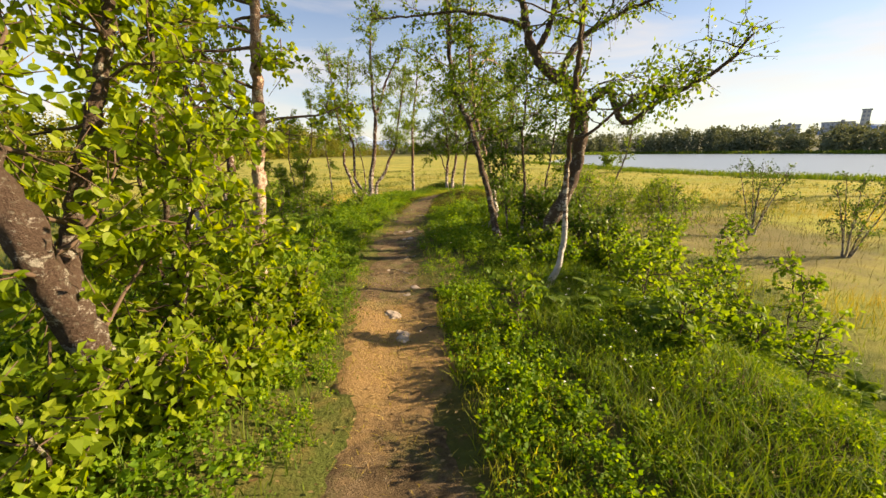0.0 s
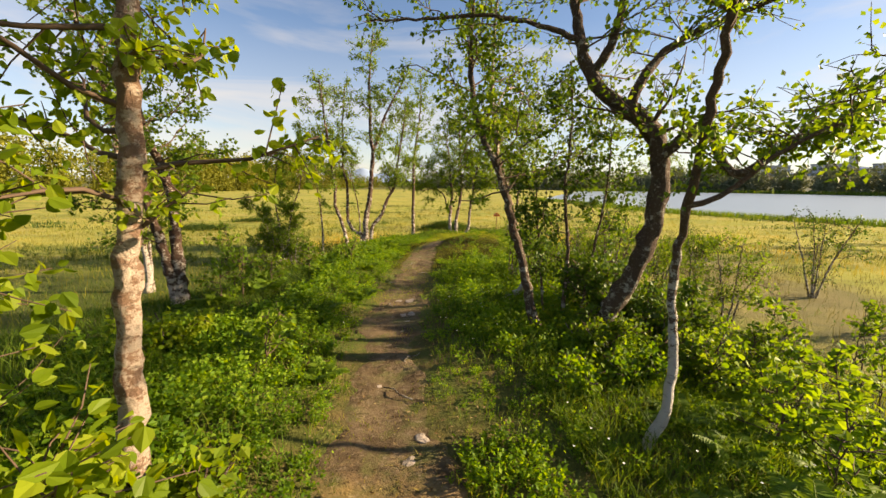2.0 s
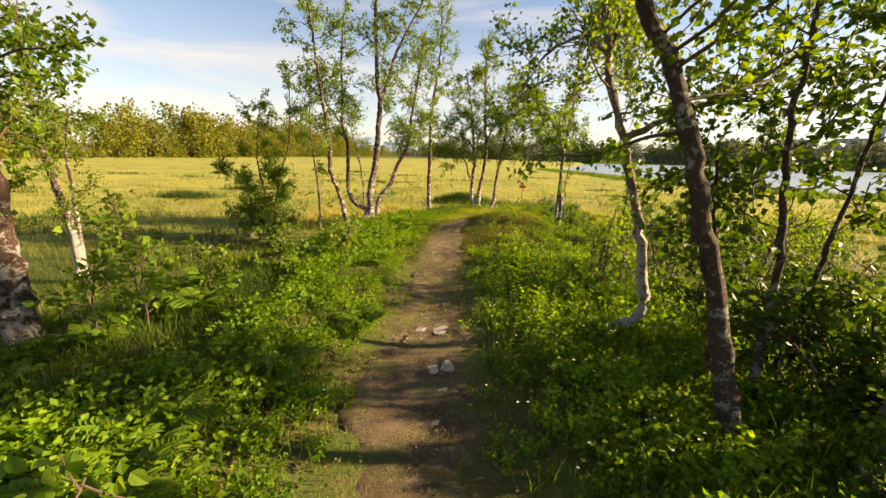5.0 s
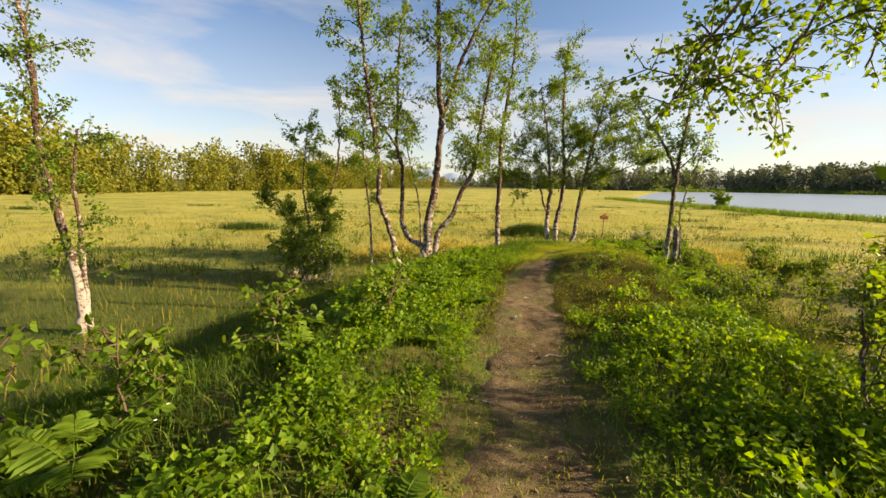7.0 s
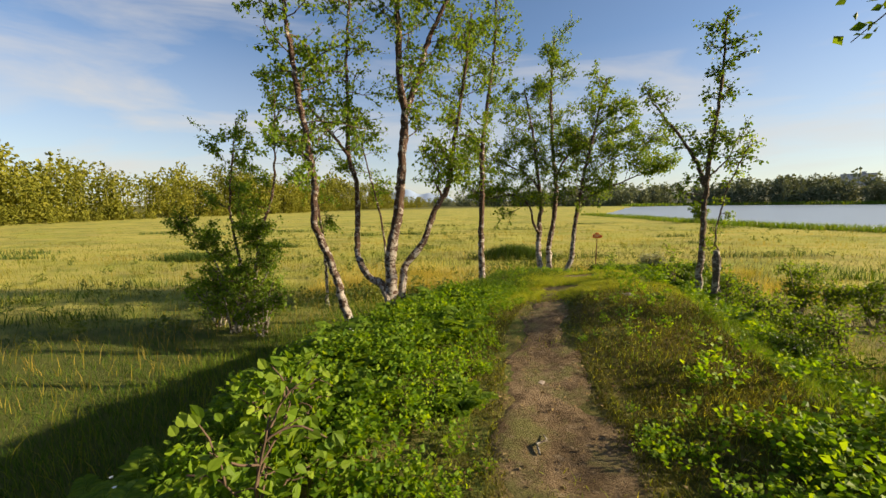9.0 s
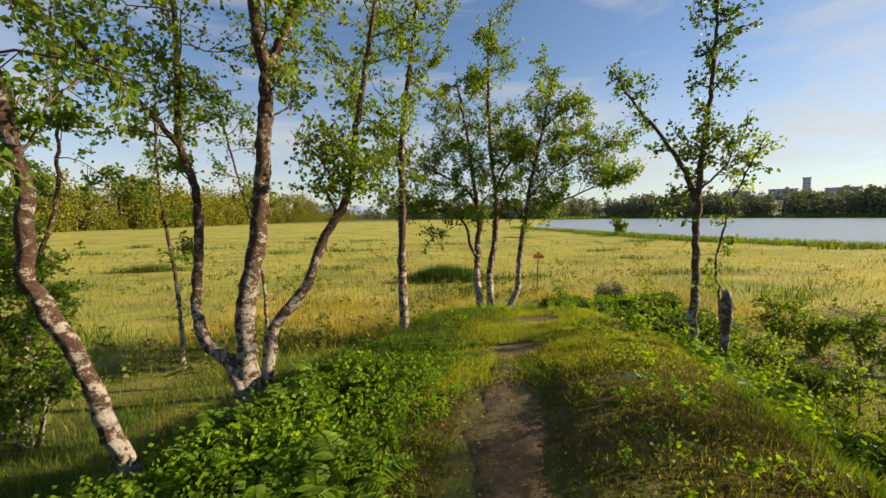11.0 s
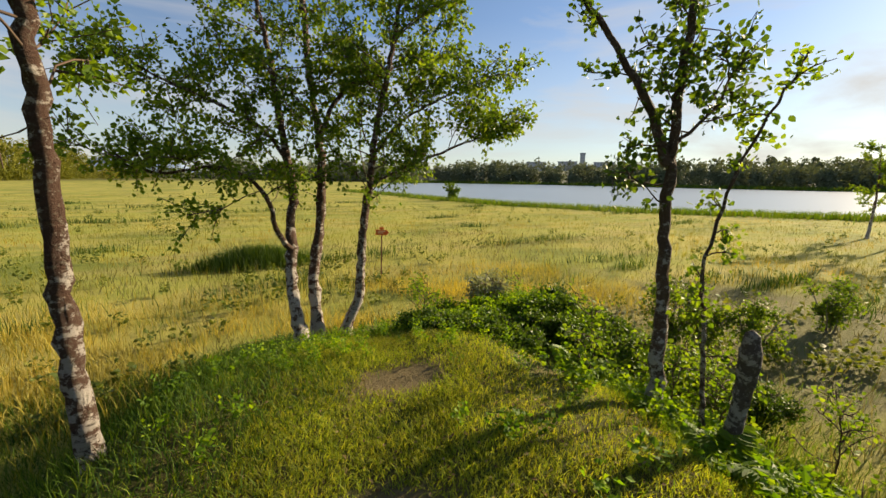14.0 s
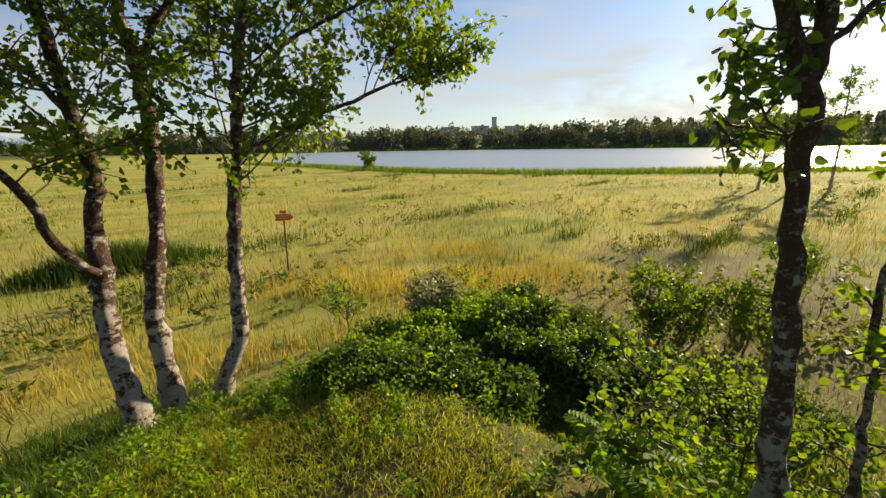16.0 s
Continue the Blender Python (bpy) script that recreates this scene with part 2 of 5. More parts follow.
REED = leaf_material("dark_tussock_grass", (0.0315, 0.072, 0.0126), (0.0495, 0.099, 0.0162), (0.081, 0.131, 0.0216), 0.35)
WILLOW = leaf_material("grey_willow_leaves", (0.20, 0.23, 0.17), (0.27, 0.30, 0.23), (0.36, 0.39, 0.31), 0.3)
WOODS = leaf_material("woodland_leaves", (0.111, 0.128, 0.0187), (0.157, 0.17, 0.0238), (0.225, 0.221, 0.0357), 0.35, 0.6, 0.05)
# far leaves are paler and bluer: distance haze put into the colour
FARWOODS = leaf_material("haze_tinted_far_leaves", (0.125, 0.155, 0.108), (0.145, 0.175, 0.12), (0.165, 0.198, 0.135), 0.14, 0.7, 0.02)
STONE = plain("grey_stone", (0.2, 0.185, 0.17), 0.9, 0, 0.5, 11, 0.6)
LITTER = leaf_material("leaf_litter", (0.10, 0.06, 0.03), (0.20, 0.13, 0.065), (0.34, 0.26, 0.15), 0.15, 0.8)
PETAL = plain("white_petals", (0.8, 0.8, 0.76), 0.6, 0, 0.05, 20, 0)
PALESTONE = plain("pale_path_stone", (0.42, 0.35, 0.29), 0.95, 0, 0.5, 16, 0.9)
TURF = leaf_material("short_turf", (0.161, 0.234, 0.0352), (0.236, 0.31, 0.044), (0.368, 0.386, 0.077), 0.55, 0.7, 1.6, ((0.7, 0.62, 0.6), (1.1, 1.1, 0.95)))
HERB = leaf_material("marsh_herbs", (0.08, 0.12, 0.03), (0.12, 0.16, 0.035), (0.18, 0.2, 0.05), 0.4, 0.6)
DRY = leaf_material("dry_grass", (0.34, 0.27, 0.075), (0.44, 0.36, 0.10), (0.54, 0.45, 0.15), 0.4, 0.75, 0.6)
POSTWOOD = bark_material("weathered_post", (0.36, 0.34, 0.30), (0.10, 0.08, 0.065), (0.04, 0.03, 0.025), 0.5)
RED = plain("red_sign_paint", (0.72, 0.13, 0.03), 0.5, 0, 0.2, 20, 0.1)
CREAM = plain("faded_lettering", (0.75, 0.55, 0.35), 0.6, 0, 0.2, 20, 0.0)
RUST = plain("rusty_pole", (0.13, 0.045, 0.025), 0.8, 0.2)


# ---- geometry helpers ----
rng = np.random.default_rng(7)


def mesh_from(name, verts, faces, smooth=True):
    """A mesh from arrays: verts (n, 3) and a list of face arrays, each (m, 3) or (m, 4)."""
    me = bpy.data.meshes.new(name)
    verts = np.asarray(verts, np.float32)
    faces = [np.asarray(f, np.int32) for f in faces if len(f)]
    me.vertices.add(len(verts))
    me.vertices.foreach_set("co", verts.ravel())
    loops = np.concatenate([f.ravel() for f in faces])
    sizes = np.concatenate([np.full(len(f), f.shape[1], np.int32) for f in faces])
    starts = np.r_[0, np.cumsum(sizes)[:-1]].astype(np.int32)
    me.loops.add(len(loops))
    me.loops.foreach_set("vertex_index", loops)
    me.polygons.add(len(sizes))
    me.polygons.foreach_set("loop_start", starts)
    me.polygons.foreach_set("use_smooth", np.full(len(sizes), smooth, bool))
    me.update(calc_edges=True)
    me.validate()
    return me


def obj(name, me, material, parent=None, label=""):
    ob = new(name, me)
    me.materials.append(material)
    ob.parent = parent
    return tagged(ob, label) if label else ob


def part(name, bm, material, parent, label="", smooth=False):
    """Links a bmesh as one mesh object under a thing or a part."""
    me = bpy.data.meshes.new(name)
    bm.to_mesh(me)
    bm.free()
    if smooth:
        me.polygons.foreach_set("use_smooth", np.full(len(me.polygons), True))
    return obj(name, me, material, parent, label)


class Geo:
    """Gathers vertices and faces of many pieces for one mesh."""

    def __init__(self):
        self.v, self.q, self.t, self.count = [], [], [], 0

    def add(self, v, quads=(), tris=()):
        v = np.asarray(v, float).reshape(-1, 3)
        if len(quads):
            self.q.append(np.asarray(quads).reshape(-1, 4) + self.count)
        if len(tris):
            self.t.append(np.asarray(tris).reshape(-1, 3) + self.count)
        self.v.append(v)
        self.count += len(v)

    def mesh(self, name, smooth=True):
        return mesh_from(name, np.concatenate(self.v), [np.concatenate(f) for f in (self.q, self.t) if f], smooth)


def unit(v):
    v = np.asarray(v, float)
    return v / np.maximum(np.linalg.norm(v, axis=-1, keepdims=True), 1e-9)


def smooth_line(points, step):
    """A Catmull-Rom line through points, sampled about every step metres."""
    p = np.asarray(points, float)
    p = np.vstack([2 * p[0] - p[1], p, 2 * p[-1] - p[-2]])
    out = []
    for a, b, c, d in zip(p[:-3], p[1:-2], p[2:-1], p[3:]):
        k = max(2, int(np.linalg.norm(c - b) / step))
        for s in np.arange(k) / k:
            out.append(0.5 * (2 * b + (c - a) * s + (2 * a - 5 * b + 4 * c - d) * s**2 + (3 * b - a - 3 * c + d) * s**3))
    return np.array(out + [p[-2]])


def tube(geo, line, radii, sides=8, rough=0.0):
    line = np.asarray(line, float)
    n = len(line)
    tan = unit(np.gradient(line, axis=0))
    ref = np.array([0.31, 0.95, 0.05]) if abs(tan[0, 2]) > 0.7 else np.array([0.0, 0.0, 1.0])
    u = unit(np.cross(tan, ref))
    w = np.cross(tan, u)
    ang = np.arange(sides) * 2 * np.pi / sides
    r = np.asarray(radii, float)[:, None] * (1 + rough * rng.normal(0, 1, (n, sides)))
    ring = line[:, None] + r[..., None] * (np.cos(ang)[None, :, None] * u[:, None] + np.sin(ang)[None, :, None] * w[:, None])
    i, j = np.meshgrid(np.arange(n - 1), np.arange(sides), indexing="ij")
    k = (j + 1) % sides
    quads = np.stack([i * sides + j, i * sides + k, (i + 1) * sides + k, (i + 1) * sides + j], -1).reshape(-1, 4)
    verts = np.vstack([ring.reshape(-1, 3), line[-1] + tan[-1] * radii[-1]])
    j = np.arange(sides)
    tip = np.stack([(n - 1) * sides + j, (n - 1) * sides + (j + 1) % sides, np.full(sides, n * sides)], -1)
    geo.add(verts, quads, tip)


OVATE = np.array([(0, 0, 0), (0.16, 0.29, 0.06), (0.42, 0.38, 0.07), (0.74, 0.24, 0.03), (1, 0, -0.1), (0.74, -0.24, 0.03), (0.42, -0.38, 0.07), (0.16, -0.29, 0.06)])
OVATE_Q = np.array([(0, 4, 3, 2), (0, 6, 5, 4)])
OVATE_T = np.array([(0, 2, 1), (0, 7, 6)])
DIAMOND = np.array([(0, 0, 0), (0.45, 0.33, 0.09), (1, 0, -0.06), (0.45, -0.33, 0.09)])
DIAMOND_T = np.array([(0, 2, 1), (0, 3, 2)])


def scatter(geo, shape, at, along, size, quads=(), tris=(), flat=0.6, width=1.0):
    """Puts a copy of shape at every place, its x along the given way, turned at random about it, more or less face up."""
    n = len(at)
    along = unit(along)
    face = unit(rng.normal(0, 1, (n, 3)) * (1 - flat) + np.array([0, 0, 1.0]) * flat)
    side = unit(np.cross(face, along))
    nor = np.cross(along, side)
    s = np.asarray(size).reshape(-1, 1, 1) * np.ones((n, 1, 1))
    v = at[:, None] + s * (shape[None, :, :1] * along[:, None] + width * shape[None, :, 1:2] * side[:, None] + shape[None, :, 2:] * nor[:, None])
    off = (np.arange(n) * len(shape))[:, None, None]
    geo.add(v.reshape(-1, 3), (off + np.asarray(quads)[None]).reshape(-1, 4) if len(quads) else (),
            (off + np.asarray(tris)[None]).reshape(-1, 3) if len(tris) else ())


def stamp(geo, v, q, t, at, yaw, scale, lean=0.0):
    """Stamps a template at many places, turned about z and scaled."""
    n, k = len(at), len(v)
    c, s = np.cos(yaw), np.sin(yaw)
    sc = np.asarray(scale)[:, None]
    x = (v[None, :, 0] * c[:, None] - v[None, :, 1] * s[:, None]) * sc
    y = (v[None, :, 0] * s[:, None] + v[None, :, 1] * c[:, None]) * sc
    z = np.broadcast_to(v[None, :, 2], (n, k)) * sc
    if lean:
        lx, ly = rng.normal(0, lean, n), rng.normal(0, lean, n)
        x, y = x + z * lx[:, None], y + z * ly[:, None]
    p = np.stack([x, y, z], -1) + at[:, None]
    off = (np.arange(n) * k)[:, None, None]
    geo.add(p.reshape(-1, 3), (off + q[None]).reshape(-1, 4) if len(q) else (), (off + t[None]).reshape(-1, 3) if len(t) else ())


def template(geo):
    return (np.concatenate(geo.v), np.concatenate(geo.q) if geo.q else np.zeros((0, 4), int),
            np.concatenate(geo.t) if geo.t else np.zeros((0, 3), int))


def blades(geo, at, height, width, bend=0.35):
    """Grass blades: a quad and a tip each, bent over."""
    n = len(at)
    a, b = rng.uniform(0, 2 * np.pi, n), rng.uniform(0, 2 * np.pi, n)
    side = np.stack([np.cos(a), np.sin(a), np.zeros(n)], -1) * (np.asarray(width) * np.ones(n))[:, None] / 2
    h = np.asarray(height)[:, None]
    over = np.stack([np.cos(b), np.sin(b), np.zeros(n)], -1) * h * (bend * rng.uniform(0.2, 1.4, n))[:, None]
    up = np.array([0, 0, 1.0]) * h
    mid = at + up * 0.58 + over * 0.35
    tip = at + up + over
    v = np.stack([at - side, at + side, mid + side * 0.75, mid - side * 0.75, tip], 1)
    off = (np.arange(n) * 5)[:, None]
    geo.add(v.reshape(-1, 3), off + np.array([[0, 1, 2, 3]]), off + np.array([[3, 2, 4]]))


# ---- lie of the land ----
PATH_Y = np.array([-30, -6, 0, 2, 4.7, 6, 7.5, 9.3, 11.4, 13, 14.3, 15.6, 17])
PATH_X = np.array([-2.0, -0.2, -0.3, -0.45, -0.7, -0.80, -0.74, -0.6, -0.42, 0.05, 0.55, 0.95, 1.2])
MARSH, LAKE = -0.80, -0.98
SHORE = [(19, 75), (20.5, 60), (21, 48), (22.3, 40), (26, 32.5), (31, 26), (36, 20.5), (46, 13), (62, 3), (90, -20), (130, -60),
         (190, -60), (200, 20), (176, 80), (154, 165), (110, 215), (74, 202), (36, 114)]


def smoothstep(a, b, v):
    s = np.clip((v - a) / (b - a), 0, 1)
    return s * s * (3 - 2 * s)


def shore_distance(x, y):
    """Distance to the lake's edge, negative inside the lake."""
    x, y = np.asarray(x, float), np.asarray(y, float)
    best, inside = np.full(x.shape, 1e9), np.zeros(x.shape, bool)
    for (ax, ay), (bx, by) in zip(SHORE, SHORE[1:] + SHORE[:1]):
        dx, dy = bx - ax, by - ay
        s = np.clip(((x - ax) * dx + (y - ay) * dy) / (dx * dx + dy * dy), 0, 1)
        best = np.minimum(best, np.hypot(x - ax - s * dx, y - ay - s * dy))
        if dy:
            inside ^= ((ay > y) != (by > y)) & (x < dx * (y - ay) / dy + ax)
    return np.where(inside, -best, best)


def wave(x, y, f, seed):
    """A cheap smooth relief between about -1 and 1."""
    a = np.random.default_rng(seed).uniform(0, 6.28, 8)
    return (np.sin(f * x + a[0] + 1.3 * np.sin(0.6 * f * y + a[1])) + np.sin(f * 1.1 * y + a[2] + 1.2 * np.sin(0.7 * f * x + a[3]))
            + 0.5 * np.sin(2.1 * f * (x + y) + a[4]) + 0.5 * np.sin(2.3 * f * (x - y) + a[5])) / 3


def across(x, y):
    return x - np.interp(y, PATH_Y, PATH_X)


def land(x, y):
    x, y = np.asarray(x, float), np.asarray(y, float)
    d = across(x, y)
    left = np.interp(y, [0, 6, 8.5, 12, 15], [3.4, 3.2, 1.6, 1.5, 1.0])
    right = np.interp(y, [0, 6, 9, 13, 15], [2.0, 1.9, 1.5, 1.4, 1.2])
    drop = np.where(d < 0, smoothstep(left, left + np.interp(y, [5, 9], [2.4, 1.8]), -d), smoothstep(right, right + 2.0, d))
    ridge = (1 - drop) * (1 - smoothstep(14.6, 18.3, y))
    crown = 0.20 * np.exp(-(((y - 12.5) / 1.5) ** 2 + ((d - 0.85) / 0.8) ** 2)) + 0.10 * smoothstep(0.4, 1.2, -d) * ridge * (y < 9)
    tread = -np.interp(y, [8, 10], [0.05, 0.025]) * np.exp(-((d / 0.33) ** 2)) * ridge
    bank = 0.38 * np.exp(-(((x - 3.15) / 0.5) ** 2 + ((y - 15.3) / 0.8) ** 2)) - 0.34 * np.exp(-(((x - 2.4) / 0.45) ** 2 + ((y - 14.7) / 0.65) ** 2))
    z = MARSH + (0 - MARSH) * ridge + crown + tread + bank
    z = z + 0.035 * wave(x, y, 1.7, 3) * (np.abs(d) > 0.4) + 0.05 * wave(x, y, 0.45, 5) * (1 - ridge)
    s = shore_distance(x, y)
    z = z - 0.9 * smoothstep(1.5, -7, s) + 4.5 * smoothstep(60, 420, np.hypot(x, y)) * smoothstep(6, 200, s)
    return z


def axis(fine_from, fine_to, step, far):
    mid = np.arange(fine_from, fine_to + step, step)
    grow, out = step, []
    reach = 0.0
    while reach < far:
        grow *= 1.085
        reach += grow
        out.append(reach)
    out = np.array(out)
    return np.r_[fine_from - out[::-1], mid, mid[-1] + out]


def sheet(name, xs, ys, z_of, material):
    X, Y = np.meshgrid(xs, ys)
    v = np.stack([X, Y, z_of(X, Y)], -1).reshape(-1, 3)
    i, j = np.meshgrid(np.arange(len(ys) - 1), np.arange(len(xs) - 1), indexing="ij")
    k = i * len(xs) + j
    q = np.stack([k, k + 1, k + len(xs) + 1, k + len(xs)], -1).reshape(-1, 4)
    return obj(name, mesh_from(name, v, [q]), material)


def build_ground():
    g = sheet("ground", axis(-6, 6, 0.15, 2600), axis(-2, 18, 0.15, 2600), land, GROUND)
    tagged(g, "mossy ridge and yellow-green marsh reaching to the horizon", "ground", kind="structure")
    # trodden path
    ys = np.arange(-6, 13.2, 0.07)
    cx = np.interp(ys, PATH_Y, PATH_X)
    cx = np.convolve(np.pad(cx, 12, "edge"), np.ones(25) / 25, "valid")
    width = 0.40 + 0.07 * np.sin(ys * 2.1) + 0.06 * np.sin(ys * 5.3 + 1) + 0.03 * np.sin(ys * 11.7)
    width = width * np.interp(ys, [0, 9, 11.2, 12.3, 13.0, 13.5, 15.3], [1, 1, 0.85, 0.6, 0.3, 0.03, 0.02])
    width = width + 0.14 * np.exp(-(((ys - 2.8) / 0.7) ** 2))
    across_n = 13
    s = np.linspace(-1, 1, across_n)
    edge = rng.normal(0, 0.04, (len(ys), 2)) * np.clip(width / 0.3, 0, 1)[:, None] ** 2
    X = cx[:, None] + s[None] * width[:, None] + edge[:, :1] * (s[None] < -0.9) + edge[:, 1:] * (s[None] > 0.9)
    Y = np.broadcast_to(ys[:, None], X.shape)
    Z = land(X, Y) + 0.016 - 0.05 * np.abs(s[None]) ** 4 + rng.normal(0, 0.004, X.shape) + 0.009 * wave(X, Y, 5.0, 91) + 0.007 * wave(X, Y, 11.0, 92)
    i, j = np.meshgrid(np.arange(len(ys) - 1), np.arange(across_n - 1), indexing="ij")
    k = i * across_n + j
    q = np.stack([k, k + 1, k + across_n + 1, k + across_n], -1).reshape(-1, 4)
    p = obj("path", mesh_from("path", np.stack([X, Y, Z], -1).reshape(-1, 3), [q]), SOIL)
    tagged(p, "narrow trodden footpath of bare brown soil", "path", kind="structure")
    # lake
    xs, ys = np.linspace(8, 215, 40), np.linspace(-75, 230, 40)
    w = sheet("water", xs, ys, lambda x, y: np.full(x.shape, LAKE), WATER)
    tagged(w, "calm grey-blue lake water", "lake", kind="structure")


build_ground()


# ---- trees ----
def bough_lines(line, start, count, reach, rise=0.45, lean=(0, 0)):
    """Boughs that leave a stem above the fraction start of it."""
    out = []
    n = len(line)
    for k in range(count):
        f = start + (1 - start) * (k + rng.uniform(0.1, 0.9)) / count
        i = min(n - 2, int(f * (n - 1)))
        a = rng.uniform(0, 2 * np.pi)
        way = unit(np.array([math.cos(a) + lean[0], math.sin(a) + lean[1], rise + rng.normal(0, 0.22)]))
        size = reach * rng.uniform(0.55, 1.1) * (1.15 - 0.55 * f)
        p, pts = line[i].copy(), [line[i].copy()]
        for s in range(5):
            way = unit(way + rng.normal(0, 0.22, 3) + np.array([0, 0, 0.05]))
            p = p + way * size / 5
            pts.append(p.copy())
        out.append(np.array(pts))
    return out


def twig_lines(bough, count, reach):
    out = []
    for k in range(count):
        i = rng.integers(1, len(bough) - 1) if k else len(bough) - 2
        f = rng.uniform(0, 1)
        p = bough[i] * (1 - f) + bough[i + 1] * f
        way = unit(unit(bough[i + 1] - bough[i]) * 0.7 + rng.normal(0, 0.6, 3))
        size = reach * rng.uniform(0.5, 1.2)
        pts = [p]
        for s in range(2):
            way = unit(way + rng.normal(0, 0.25, 3) + np.array([0, 0, -0.06]))
            pts.append(pts[-1] + way * size / 2)
        out.append(np.array(pts))
    return out


def tree(label, stems, name="birch_tree", category="tree", bark=None, leaf=None, boughs=14, start=0.35, reach=0.9, rise=0.45,
         twigs=6, twig=0.32, per_twig=9, size=0.045, lean=(0, 0), fine=False, group="", more=(), dense=3.0):
    """A tree: stems are (points, radius at foot, radius at top); the first is the trunk, the rest its limbs.
    more: (stem number, start, count, reach) for extra boughs."""
    bark, leaf = bark or BIRCH, leaf or LEAF
    foot = np.array(stems[0][0][0], float)
    root = new(name)
    root.location = foot
    tagged(root, label, category, group)
    crown = Geo()
    all_boughs = []
    for k, (pts, r0, r1) in enumerate(stems):
        line = smooth_line(pts, 0.065)
        f = np.linspace(0, 1, len(line))
        rad = r0 + (r1 - r0) * f ** 0.85
        if k == 0:
            rad = rad * (1 + 0.45 * np.exp(-f * len(line) * 0.065 / 0.12))
        line = line + rng.normal(0, 0.006, line.shape)
        g = Geo()
        tube(g, line - foot, rad * (1 + 0.05 * np.sin(np.arange(len(line)) * 0.9 + k)), 14 if r0 > 0.025 else 7, 0.10 if r0 > 0.04 else 0.05)
        obj("trunk" if k == 0 else "limb", g.mesh("stem"), bark, root)
        n = boughs if k == 0 else max(3, int(boughs * 0.55))
        all_boughs += [(b, r1) for b in bough_lines(line, start if k == 0 else 0.25, n, reach if k == 0 else reach * 0.8, rise, lean)]
        for which, s0, count, far in more:
            if which == k:
                all_boughs += [(b, r1) for b in bough_lines(line, s0, count, far, rise, lean)]
        tail = line[int(len(line) * 0.75):]
        if len(tail) > 3:
            all_boughs.append((tail, r1 * 0.9))
    at, ways = [], []
    for b, r in all_boughs:
        rr = min(0.016, max(0.005, r * 0.55))
        wood = Geo()
        tube(wood, b - foot, np.linspace(rr, 0.004, len(b)), 4)
        for t in twig_lines(b, twigs, twig):
            tube(wood, t - foot, np.linspace(0.0045, 0.002, len(t)), 3)
            n = max(2, int(per_twig * dense * rng.uniform(0.5, 1.4)))
            f = rng.uniform(0.1, 1.0, n) * (len(t) - 1)
            i = np.minimum(f.astype(int), len(t) - 2)
            p = t[i] + (t[i + 1] - t[i]) * (f - i)[:, None]
            at.append(p + rng.normal(0, 0.03, (n, 3)))
            ways.append(unit(t[i + 1] - t[i]) * 0.5 + rng.normal(0, 0.6, (n, 3)) + np.array([0, 0, -0.25]))
        obj("branch", wood.mesh("branch"), TWIG, root)
    at, ways = np.concatenate(at), np.concatenate(ways)
    s = size * rng.uniform(0.6, 1.25, len(at))
    if fine:
        scatter(crown, OVATE, at - foot, ways, s, OVATE_Q, OVATE_T, 0.22)
    else:
        scatter(crown, DIAMOND, at - foot, ways, s, (), DIAMOND_T, 0.28, 1.2)
    obj("crown", crown.mesh("crown", False), leaf, root)
    return root


def up(points, *extra):
    """The line of a stem with its foot sunk a little into the ground."""
    (x, y, z), rest = points[0], list(points[1:])
    return [(x, y, min(z, float(land(x, y))) - 0.06)] + rest + list(extra)


